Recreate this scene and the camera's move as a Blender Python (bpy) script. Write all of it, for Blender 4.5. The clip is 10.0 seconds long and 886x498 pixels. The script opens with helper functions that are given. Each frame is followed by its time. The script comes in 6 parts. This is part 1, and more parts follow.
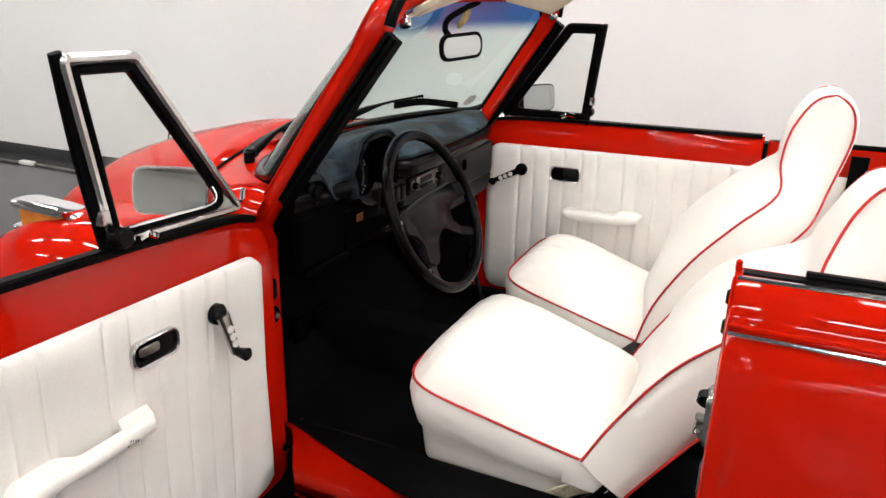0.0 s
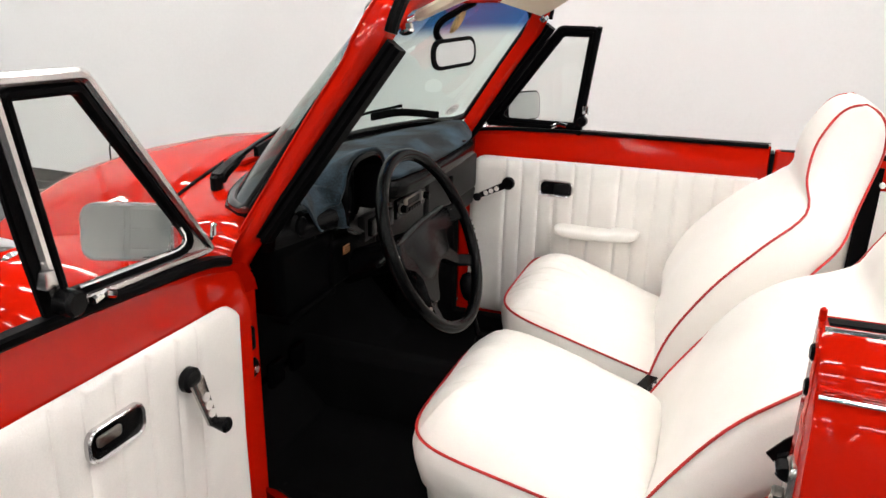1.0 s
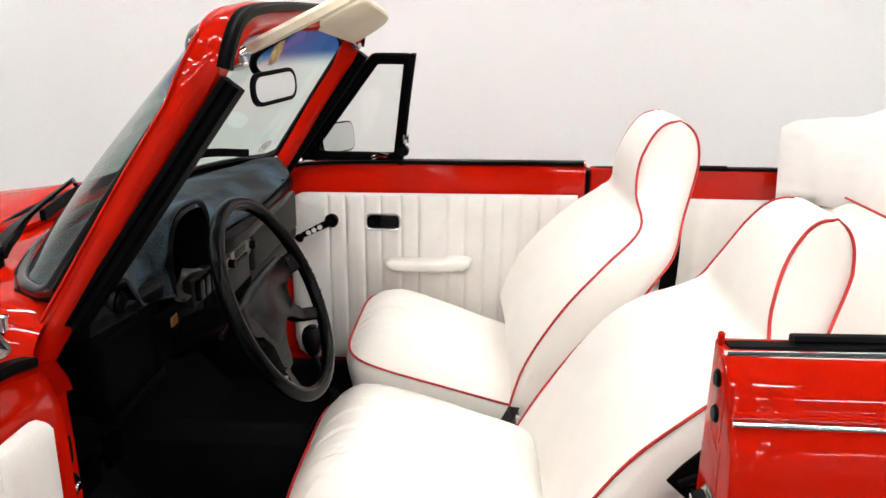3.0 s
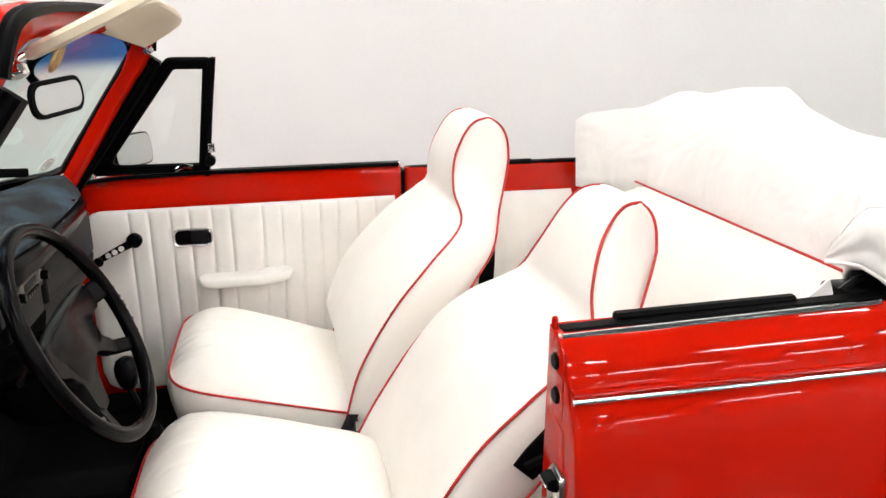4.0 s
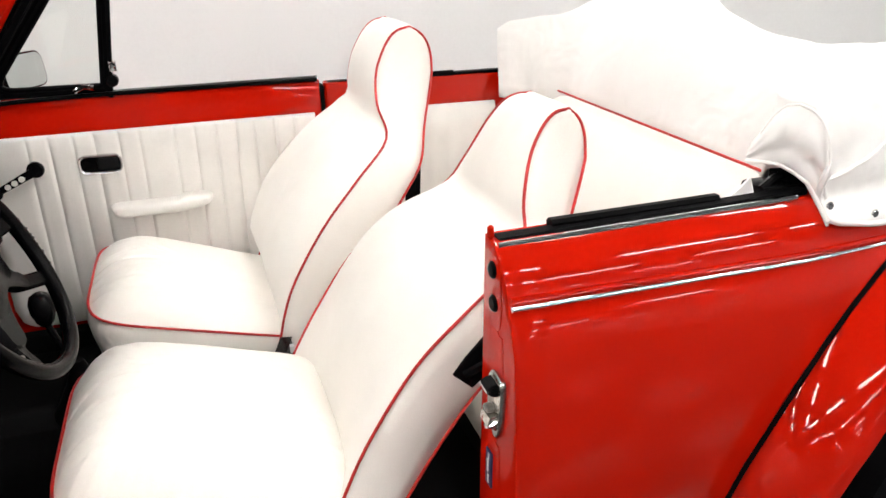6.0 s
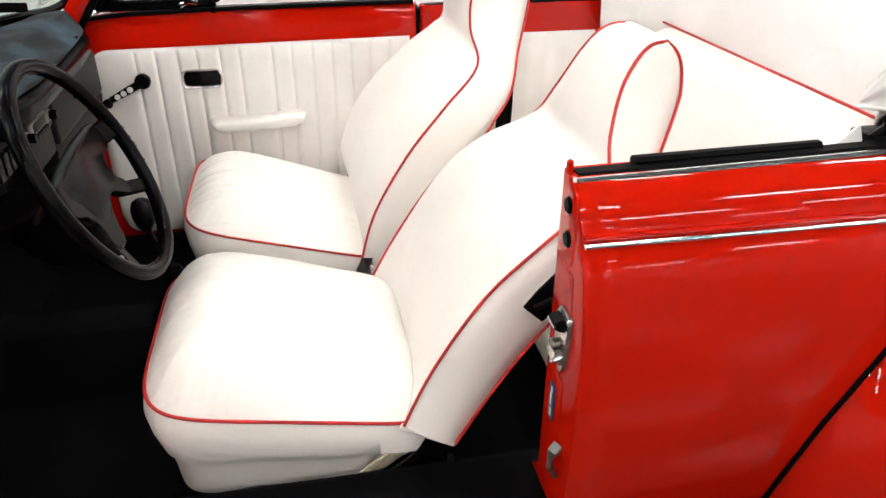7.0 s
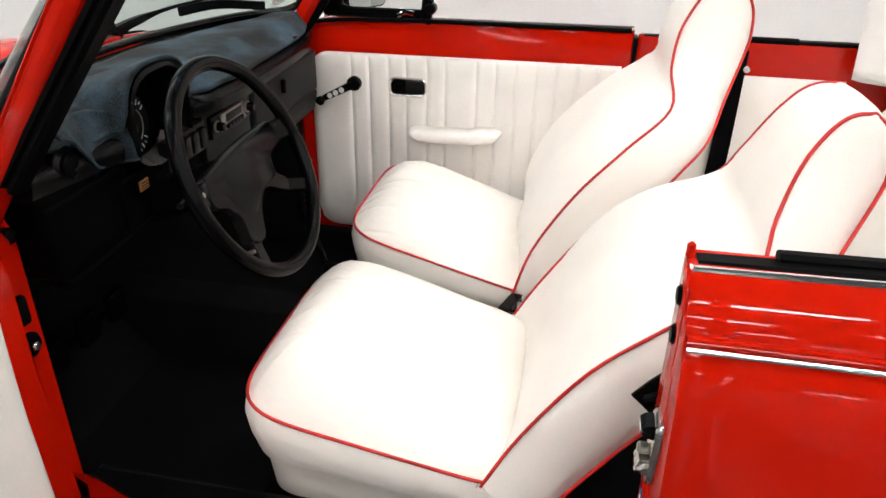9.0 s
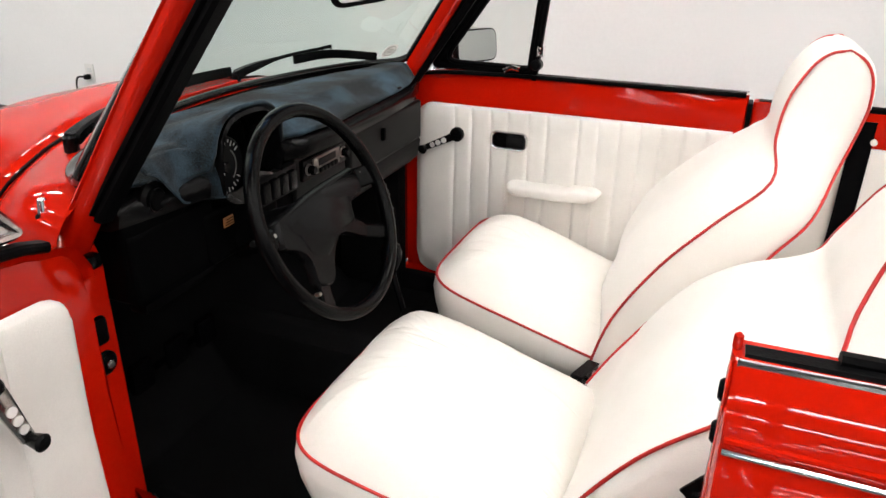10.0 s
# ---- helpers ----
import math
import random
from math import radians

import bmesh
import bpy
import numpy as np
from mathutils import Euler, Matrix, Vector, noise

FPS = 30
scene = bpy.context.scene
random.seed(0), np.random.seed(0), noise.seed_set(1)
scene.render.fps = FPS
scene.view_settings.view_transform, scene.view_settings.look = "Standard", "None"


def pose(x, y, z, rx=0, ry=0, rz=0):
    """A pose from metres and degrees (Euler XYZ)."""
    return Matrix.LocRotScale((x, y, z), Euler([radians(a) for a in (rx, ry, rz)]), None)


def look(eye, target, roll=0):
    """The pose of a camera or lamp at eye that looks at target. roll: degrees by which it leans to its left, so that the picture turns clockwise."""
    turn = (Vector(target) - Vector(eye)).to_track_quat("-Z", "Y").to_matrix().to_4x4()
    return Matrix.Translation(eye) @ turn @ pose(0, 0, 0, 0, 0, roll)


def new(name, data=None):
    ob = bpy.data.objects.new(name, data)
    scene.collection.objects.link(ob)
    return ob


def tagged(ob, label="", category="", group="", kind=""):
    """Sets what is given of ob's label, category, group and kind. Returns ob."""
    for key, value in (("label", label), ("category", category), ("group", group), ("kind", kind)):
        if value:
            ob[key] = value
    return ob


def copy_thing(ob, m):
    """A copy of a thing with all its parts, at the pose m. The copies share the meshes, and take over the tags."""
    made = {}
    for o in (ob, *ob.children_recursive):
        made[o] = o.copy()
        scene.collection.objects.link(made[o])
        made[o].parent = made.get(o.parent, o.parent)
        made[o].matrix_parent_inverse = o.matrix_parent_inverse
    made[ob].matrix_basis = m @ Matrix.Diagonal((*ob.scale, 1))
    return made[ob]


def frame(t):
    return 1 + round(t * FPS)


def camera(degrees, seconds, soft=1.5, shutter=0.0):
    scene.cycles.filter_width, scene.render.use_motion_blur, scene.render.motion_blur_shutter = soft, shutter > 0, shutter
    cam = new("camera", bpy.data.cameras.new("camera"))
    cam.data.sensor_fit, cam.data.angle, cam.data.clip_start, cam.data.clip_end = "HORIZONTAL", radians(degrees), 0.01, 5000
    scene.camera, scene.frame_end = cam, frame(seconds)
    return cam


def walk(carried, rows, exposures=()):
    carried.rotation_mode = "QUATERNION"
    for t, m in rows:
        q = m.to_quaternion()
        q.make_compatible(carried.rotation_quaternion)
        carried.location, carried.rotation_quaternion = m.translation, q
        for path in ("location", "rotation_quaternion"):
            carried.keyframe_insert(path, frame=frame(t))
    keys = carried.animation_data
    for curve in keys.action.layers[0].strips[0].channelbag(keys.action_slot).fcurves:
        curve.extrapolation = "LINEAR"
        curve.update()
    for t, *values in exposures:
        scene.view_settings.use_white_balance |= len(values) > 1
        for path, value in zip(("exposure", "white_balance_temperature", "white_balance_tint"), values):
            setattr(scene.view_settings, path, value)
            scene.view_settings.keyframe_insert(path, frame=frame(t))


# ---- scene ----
cam = camera(62.7, 10.0)
PATH = [
    (0, (0.032, -1.791, 1.377), (-0.761, -0.078, 0.716), 1.2),
    (0.5, (-0.071, -1.704, 1.377), (-0.804, 0.034, 0.713), 1.2),
    (1, (-0.159, -1.635, 1.376), (-0.823, 0.133, 0.717), 1.2),
    (1.5, (-0.222, -1.585, 1.378), (-0.812, 0.221, 0.754), 1.2),
    (2, (-0.264, -1.557, 1.378), (-0.735, 0.29, 0.774), 1.0),
    (2.2, (-0.278, -1.55, 1.377), (-0.69, 0.314, 0.778), 1.0),
    (3.3, (-0.324, -1.517, 1.378), (-0.288, 0.393, 0.787), 0.4),
    (3.5, (-0.331, -1.511, 1.378), (-0.191, 0.395, 0.788), 0.4),
    (4, (-0.346, -1.501, 1.375), (0.062, 0.368, 0.792), 0.1),
    (4.5, (-0.356, -1.493, 1.375), (0.258, 0.32, 0.794), 0.0),
    (5, (-0.36, -1.488, 1.372), (0.338, 0.294, 0.793), -0.1),
    (5.2, (-0.36, -1.484, 1.37), (0.337, 0.287, 0.756), -0.2),
    (6.3, (-0.357, -1.482, 1.358), (0.175, 0.247, 0.506), -0.2),
    (6.5, (-0.354, -1.484, 1.361), (0.13, 0.24, 0.469), -0.1),
    (7, (-0.336, -1.489, 1.357), (-0.005, 0.235, 0.397), 0.2),
    (7.5, (-0.304, -1.493, 1.356), (-0.124, 0.241, 0.376), 0.6),
    (8, (-0.258, -1.472, 1.359), (-0.263, 0.271, 0.378), 0.9),
    (8.5, (-0.2, -1.429, 1.36), (-0.366, 0.305, 0.377), 0.9),
    (9, (-0.138, -1.389, 1.365), (-0.461, 0.348, 0.428), 1.1),
    (9.5, (-0.085, -1.358, 1.373), (-0.591, 0.366, 0.495), 1.3),
    (10, (-0.04, -1.334, 1.375), (-0.717, 0.355, 0.546), 1.1),
]
walk(cam, [(t, look(eye, target, roll)) for t, eye, target, roll in PATH])

# ---- world and light ----
world = bpy.data.worlds.new("room_air")
scene.world = world
world.use_nodes = True
world.node_tree.nodes["Background"].inputs[0].default_value = (0.9, 0.93, 1.0, 1)
world.node_tree.nodes["Background"].inputs[1].default_value = 0.05
LAMP = 49.0


# ---- materials ----
def material(name, color, rough=0.5, metal=0.0, coat=0.0, spec=0.5, vary=0.12, scale=6.0, grain=120.0, bump=0.0, sheen=0.0, peak=None, spread=(0.55, 0.85), crease=None):
    """Principled surface with colour variation at two scales and a fine relief."""
    m = bpy.data.materials.new(name)
    m.use_nodes = True
    n, l = m.node_tree.nodes, m.node_tree.links
    b = n["Principled BSDF"]
    b.inputs["Roughness"].default_value = rough
    b.inputs["Metallic"].default_value = metal
    b.inputs["Coat Weight"].default_value = coat
    b.inputs["Coat Roughness"].default_value = 0.045
    b.inputs["Specular IOR Level"].default_value = spec
    b.inputs["Sheen Weight"].default_value = sheen
    tc = n.new("ShaderNodeTexCoord")
    big, fine = n.new("ShaderNodeTexNoise"), n.new("ShaderNodeTexNoise")
    big.inputs["Scale"].default_value, big.inputs["Detail"].default_value = scale, 4
    fine.inputs["Scale"].default_value, fine.inputs["Detail"].default_value = grain, 3
    for t in (big, fine):
        l.new(tc.outputs["Object"], t.inputs["Vector"])
    add = n.new("ShaderNodeMath")
    add.operation = "MULTIPLY_ADD"
    l.new(fine.outputs["Fac"], add.inputs[0])
    add.inputs[1].default_value = 0.4
    l.new(big.outputs["Fac"], add.inputs[2])
    mr = n.new("ShaderNodeMapRange")
    mr.inputs["From Min"].default_value, mr.inputs["From Max"].default_value = spread
    mr.inputs["To Min"].default_value, mr.inputs["To Max"].default_value = 1 - vary, 1 + (vary * 0.5 if peak is None else peak)
    l.new(add.outputs[0], mr.inputs["Value"])
    mul = n.new("ShaderNodeVectorMath")
    mul.operation = "SCALE"
    mul.inputs[0].default_value = color
    l.new(mr.outputs[0], mul.inputs["Scale"])
    l.new(mul.outputs[0], b.inputs["Base Color"])
    if bump:
        bp = n.new("ShaderNodeBump")
        bp.inputs["Strength"].default_value, bp.inputs["Distance"].default_value = bump, 0.002
        l.new(fine.outputs["Fac"], bp.inputs["Height"])
        l.new(bp.outputs[0], b.inputs["Normal"])
        if crease:
            mp, cn, cr, b2 = n.new("ShaderNodeMapping"), n.new("ShaderNodeTexNoise"), n.new("ShaderNodeMapRange"), n.new("ShaderNodeBump")
            mp.inputs["Scale"].default_value = crease[:3]
            cn.inputs["Scale"].default_value, cn.inputs["Detail"].default_value, cn.inputs["Distortion"].default_value = 1.0, 2.0, 0.6
            cr.inputs["From Min"].default_value, cr.inputs["From Max"].default_value = 0.30, 0.44 if crease[0] < 5 else 0.62
            b2.inputs["Strength"].default_value, b2.inputs["Distance"].default_value = crease[3:]
            l.new(tc.outputs["Object"], mp.inputs["Vector"])
            l.new(mp.outputs[0], cn.inputs["Vector"])
            l.new(cn.outputs["Fac"], cr.inputs["Value"])
            l.new(cr.outputs[0], b2.inputs["Height"])
            l.new(bp.outputs[0], b2.inputs["Normal"])
            l.new(b2.outputs[0], b.inputs["Normal"])
    return m


def glass_material(name, tint, gloss=0.06, band=None):
    """Thin sheet: tinted see-through with a Fresnel gloss; band: colour and heights of a shade strip."""
    m = bpy.data.materials.new(name)
    m.use_nodes = True
    n, l = m.node_tree.nodes, m.node_tree.links
    n.remove(n["Principled BSDF"])
    tr, gl, mix, lw = n.new("ShaderNodeBsdfTransparent"), n.new("ShaderNodeBsdfGlossy"), n.new("ShaderNodeMixShader"), n.new("ShaderNodeLayerWeight")
    lw.inputs["Blend"].default_value = 0.5
    power, fr = n.new("ShaderNodeMath"), n.new("ShaderNodeMath")
    power.operation, fr.operation = "POWER", "MULTIPLY_ADD"
    power.inputs[1].default_value, fr.inputs[1].default_value, fr.inputs[2].default_value = 5.0, 0.9, gloss
    l.new(lw.outputs["Facing"], power.inputs[0])
    l.new(power.outputs[0], fr.inputs[0])
    gl.inputs["Roughness"].default_value = 0.01
    tr.inputs["Color"].default_value = (*tint, 1)
    l.new(fr.outputs[0], mix.inputs[0])
    l.new(tr.outputs[0], mix.inputs[1])
    l.new(gl.outputs[0], mix.inputs[2])
    l.new(mix.outputs[0], n["Material Output"].inputs["Surface"])
    if band:
        tc, sep, mr, mc = n.new("ShaderNodeTexCoord"), n.new("ShaderNodeSeparateXYZ"), n.new("ShaderNodeMapRange"), n.new("ShaderNodeMix")
        mc.data_type = "RGBA"
        l.new(tc.outputs["Object"], sep.inputs[0])
        l.new(sep.outputs["Z"], mr.inputs["Value"])
        mr.inputs["From Min"].default_value, mr.inputs["From Max"].default_value = band[1], band[2]
        mr.interpolation_type = "SMOOTHSTEP"
        l.new(mr.outputs[0], mc.inputs["Factor"])
        mc.inputs["A"].default_value, mc.inputs["B"].default_value = (*tint, 1), (*band[0], 1)
        l.new(mc.outputs["Result"], tr.inputs["Color"])
    return m


def paper_material(name, color):
    """Thin pale film that lets half of the light through."""
    m = bpy.data.materials.new(name)
    m.use_nodes = True
    n, l = m.node_tree.nodes, m.node_tree.links
    n.remove(n["Principled BSDF"])
    df, tl, mix = n.new("ShaderNodeBsdfDiffuse"), n.new("ShaderNodeBsdfTranslucent"), n.new("ShaderNodeMixShader")
    df.inputs["Color"].default_value = tl.inputs["Color"].default_value = (*color, 1)
    mix.inputs[0].default_value = 0.6
    l.new(df.outputs[0], mix.inputs[1])
    l.new(tl.outputs[0], mix.inputs[2])
    l.new(mix.outputs[0], n["Material Output"].inputs["Surface"])
    return m


def glow_material(name, color, strength):
    m = bpy.data.materials.new(name)
    m.use_nodes = True
    b = m.node_tree.nodes["Principled BSDF"]
    b.inputs["Base Color"].default_value = (0.8, 0.8, 0.8, 1)
    b.inputs["Emission Color"].default_value, b.inputs["Emission Strength"].default_value = (*color, 1), strength
    return m


RED = material("red_paint", (0.445, 0.0075, 0.0014), 0.35, coat=0.55, spec=0.0, vary=0.05, scale=3, grain=300)
VINYL = material("white_vinyl", (0.82, 0.788, 0.742), 0.42, vary=0.05, scale=5, grain=420, bump=0.25)
CUSHION = material("creased_white_vinyl", (0.82, 0.788, 0.742), 0.42, vary=0.05, scale=5, grain=420, bump=0.25, crease=(3.0, 24.0, 3.0, 0.35, 0.006))
PANEL = material("white_door_vinyl", (0.82, 0.79, 0.755), 0.45, vary=0.07, scale=7, grain=380, bump=0.25)
CANVAS = material("white_canvas", (0.82, 0.805, 0.79), 0.7, vary=0.06, scale=4, grain=600, bump=0.4, crease=(8.0, 8.0, 8.0, 0.36, 0.014))
PIPE = material("red_piping", (0.46, 0.011, 0.008), 0.4, vary=0.15, grain=500)
RUBBER = material("black_rubber", (0.0022, 0.0022, 0.0025), 0.42, spec=0.028, vary=0.3, grain=300, bump=0.2)
GLOSSY = material("glossy_black_rubber", (0.003, 0.003, 0.0033), 0.14, spec=0.4, vary=0.2)
PLASTIC = material("black_plastic", (0.0030, 0.0030, 0.0034), 0.24, spec=0.085, vary=0.3, grain=500, bump=0.1)
LEATHER = material("black_leather", (0.0013, 0.0013, 0.0015), 0.20, spec=0.075, vary=0.4, scale=25, grain=260, bump=0.12)
CARPET = material("black_carpet", (0.0028, 0.0028, 0.0031), 0.95, vary=0.4, scale=12, grain=500, bump=0.8, spec=0.1)
VELOUR = material("blue_grey_velour", (0.0078, 0.0150, 0.0212), 0.9, vary=0.8, scale=7.0, grain=520, bump=0.6, sheen=0.05, spec=0.2, peak=4.4, spread=(0.64, 0.90))
CHROME = material("chrome", (0.88, 0.88, 0.88), 0.06, metal=1.0, vary=0.08, grain=200)
SATIN = material("satin_bright_metal", (0.62, 0.60, 0.595), 0.26, metal=1.0, vary=0.06, scale=20, grain=200)
STEEL = material("zinc_steel", (0.30, 0.285, 0.26), 0.32, metal=1.0, vary=0.4, grain=150)
ZINC = material("bright_zinc", (0.52, 0.50, 0.47), 0.24, metal=1.0, vary=0.35, scale=30, grain=150)
MIRROR = material("mirror_silver", (0.74, 0.75, 0.74), 0.01, metal=1.0, vary=0.01)
CREAM = material("cream_vinyl", (0.74, 0.65, 0.49), 0.5, vary=0.06, grain=400, bump=0.2)
BRASS = material("tan_metal", (0.36, 0.25, 0.10), 0.35, metal=0.6, vary=0.3, scale=30)
AMBER = material("amber_plastic", (0.62, 0.20, 0.015), 0.15, coat=0.6, vary=0.2, scale=40)
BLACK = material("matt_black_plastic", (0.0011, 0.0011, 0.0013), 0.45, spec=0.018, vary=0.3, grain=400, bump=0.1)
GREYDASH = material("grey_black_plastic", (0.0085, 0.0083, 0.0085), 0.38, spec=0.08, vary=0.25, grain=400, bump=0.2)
DARKGREY = material("dark_grey_plastic", (0.0025, 0.0025, 0.0029), 0.34, spec=0.03, vary=0.25, grain=400, bump=0.2)
DIAL = material("dial_grey", (0.0025, 0.0025, 0.003), 0.35, spec=0.15, vary=0.2, grain=300)
LENS_GLARE = material("lens_reflection_grey", (0.05, 0.048, 0.046), 0.22, spec=0.5, vary=0.3, scale=30)
DIALWEAR = material("worn_leather", (0.05, 0.048, 0.044), 0.4, spec=0.2, vary=0.4)
GREYMARK = material("grey_print", (0.16, 0.16, 0.15), 0.5, vary=0.1)
WHITEMARK = material("white_print", (0.7, 0.7, 0.68), 0.5, vary=0.05)
ORANGE = material("orange_print", (0.24, 0.10, 0.035), 0.5, vary=0.2, scale=60)
BLUE = material("blue_print", (0.010, 0.016, 0.07), 0.5, vary=0.2)
WALL = material("painted_wall", (0.76, 0.76, 0.76), 0.75, vary=0.035, scale=0.7, grain=60, bump=0.08)
FLOOR = material("grey_epoxy", (0.042, 0.044, 0.047), 0.20, spec=0.35, vary=0.25, scale=1.3, grain=40)
COAL = material("dark_grey_paint", (0.016, 0.016, 0.018), 0.3, coat=0.5, vary=0.1)
BASE = material("dark_baseboard", (0.030, 0.030, 0.032), 0.5, vary=0.2)
CEIL = material("ceiling_paint", (0.28, 0.28, 0.28), 0.8, vary=0.1, scale=1)
DOORPAINT = material("white_steel_door", (0.62, 0.63, 0.63), 0.5, vary=0.05)
SOIL = material("soiled_vinyl", (0.55, 0.50, 0.36), 0.6, vary=0.4, scale=30)
GLASS = glass_material("clear_glass", (0.965, 0.98, 0.97), 0.045)
SCREEN = glass_material("green_tinted_glass", (0.73, 0.85, 0.81), 0.075, band=((0.02, 0.13, 0.36), 1.262, 1.31))
STICKER = paper_material("pale_film", (0.82, 0.82, 0.80))
TUBE = glow_material("lamp_diffuser", (1.0, 0.968, 0.925), LAMP)


# ---- mesh helpers ----
def smooth_path(pts, n=6, closed=False):
    """Catmull-Rom curve through the points."""
    P = [Vector(p) for p in pts]
    out, k = [], len(P)
    for i in range(k if closed else k - 1):
        if closed:
            a, b, c, d = P[(i - 1) % k], P[i], P[(i + 1) % k], P[(i + 2) % k]
        else:
            a, b, c, d = P[max(i - 1, 0)], P[i], P[i + 1], P[min(i + 2, k - 1)]
        for j in range(n):
            t = j / n
            out.append(0.5 * (2 * b + (c - a) * t + (2 * a - 5 * b + 4 * c - d) * t * t + (3 * b - a - 3 * c + d) * t ** 3))
    if not closed:
        out.append(P[-1].copy())
    return out


def lerp_table(table, x):
    """Value at x of a table of (x, value) rows, in rising x."""
    return float(np.interp(x, [r[0] for r in table], [r[1] for r in table]))


def loft(rings, closed=True, caps=True, wrap=False, bm=None):
    """Skin through rings of equally many points."""
    bm = bm or bmesh.new()
    V = [[bm.verts.new(p) for p in r] for r in rings]
    k = len(rings[0])
    for i in range(len(V) if wrap else len(V) - 1):
        a, b = V[i], V[(i + 1) % len(V)]
        for j in range(k if closed else k - 1):
            bm.faces.new((a[j], a[(j + 1) % k], b[(j + 1) % k], b[j]))
    if caps and closed and not wrap:
        bm.faces.new(list(reversed(V[0])))
        bm.faces.new(V[-1])
    return bm


def sweep(path, profile, closed=False, up=(0, 0, 1), bm=None, caps=True):
    """A flat profile [(side, up)] carried along a path; up: the direction that the profile's second axis keeps to."""
    P = [Vector(p) for p in path]
    rings = []
    for i, p in enumerate(P):
        if closed:
            d = P[(i + 1) % len(P)] - P[i - 1]
        else:
            d = P[min(i + 1, len(P) - 1)] - P[max(i - 1, 0)]
        d.normalize()
        u = Vector(up(p) if callable(up) else up)
        s = d.cross(u).normalized()
        v = s.cross(d).normalized()
        rings.append([p + s * a + v * b for a, b in profile])
    return loft(rings, True, caps, closed, bm)


def box_profile(w, h, c=0.25):
    """A rectangle w by h with cut corners."""
    a, b, k = w / 2, h / 2, min(w, h) * c
    return [(a, -b + k), (a, b - k), (a - k, b), (-a + k, b), (-a, b - k), (-a, -b + k), (-a + k, -b), (a - k, -b)]


def tube(path, r, k=8, closed=False, bm=None, up=None):
    """A round tube along a path, carried without twist."""
    P = [Vector(p) for p in path]
    n = len(P)
    d0 = (P[1] - P[0]).normalized()
    ref = d0.orthogonal().normalized()
    rings = []
    for i, p in enumerate(P):
        d = ((P[(i + 1) % n] - P[i - 1]) if closed else (P[min(i + 1, n - 1)] - P[max(i - 1, 0)])).normalized()
        ref = (ref - d * ref.dot(d)).normalized()
        s = d.cross(ref)
        rr = r(i / (n - 1)) if callable(r) else r
        rings.append([p + (ref * math.cos(2 * math.pi * j / k) + s * math.sin(2 * math.pi * j / k)) * rr for j in range(k)])
    if closed:
        a, b = rings[-1], rings[0]
        best = min(range(k), key=lambda o: sum((a[j] - b[(j + o) % k]).length for j in range(k)))
        rings = rings + [[b[(j + best) % k] for j in range(k)]]
    return loft(rings, True, True, False, bm)


def rbox(x0, x1, y0, y1, z0, z1, bevel=0.004, seg=2, bm=None, m=None):
    """A box with rounded edges."""
    own = bmesh.new()
    bmesh.ops.create_cube(own, size=1.0)
    for v in own.verts:
        v.co = Vector(((x0 + x1) / 2 + v.co.x * (x1 - x0), (y0 + y1) / 2 + v.co.y * (y1 - y0), (z0 + z1) / 2 + v.co.z * (z1 - z0)))
    if bevel:
        bmesh.ops.bevel(own, geom=own.edges[:], offset=bevel, segments=seg, profile=0.6, affect="EDGES")
    if m:
        own.transform(m)
    return merge(bm, own)


def rod(p0, p1, r, k=16, bevel=0.0, bm=None, r2=None):
    """A cylinder or cone from p0 to p1, its rims rounded."""
    p0, p1 = Vector(p0), Vector(p1)
    d = (p1 - p0)
    q = Matrix.Translation(p0) @ d.to_track_quat("Z", "Y").to_matrix().to_4x4()
    h, e = d.length, r if r2 is None else r2
    prof = [(max(r - bevel, 1e-4), 0), (r, bevel), (e, h - bevel), (max(e - bevel, 1e-4), h)] if bevel else [(r, 0), (e, h)]
    rings = [[q @ Vector((a * math.cos(2 * math.pi * j / k), a * math.sin(2 * math.pi * j / k), z)) for j in range(k)] for a, z in prof]
    return loft(rings, True, True, False, bm)


def merge(bm, other):
    if bm is None:
        return other
    tmp = bpy.data.meshes.new("tmp")
    other.to_mesh(tmp)
    other.free()
    bm.from_mesh(tmp)
    bpy.data.meshes.remove(tmp)
    return bm


def plate(outline, thick, to3d, bevel=0.0, bm=None):
    """A flat outline [(u, v)] given thickness; to3d(u, v, w) puts it in place."""
    own = bmesh.new()
    if bevel:
        c = [sum(p[i] for p in outline) / len(outline) for i in (0, 1)]
        inset = [(p[0] + (c[0] - p[0]) * bevel, p[1] + (c[1] - p[1]) * bevel) for p in outline]
        rings = [[to3d(u, v, 0) for u, v in outline], [to3d(u, v, thick * 0.65) for u, v in outline], [to3d(u, v, thick) for u, v in inset]]
    else:
        rings = [[to3d(u, v, 0) for u, v in outline], [to3d(u, v, thick) for u, v in outline]]
    loft(rings, True, True, False, own)
    bmesh.ops.recalc_face_normals(own, faces=own.faces[:])
    return merge(bm, own)


def rounded(w, h, r, k=5, cx=0.0, cy=0.0):
    """Outline of a rectangle with round corners."""
    out = []
    for sx, sy, a0 in ((1, 1, 0), (-1, 1, 90), (-1, -1, 180), (1, -1, 270)):
        for j in range(k + 1):
            a = radians(a0 + 90 * j / k)
            out.append((cx + sx * (w / 2 - r) + r * math.cos(a), cy + sy * (h / 2 - r) + r * math.sin(a)))
    return out


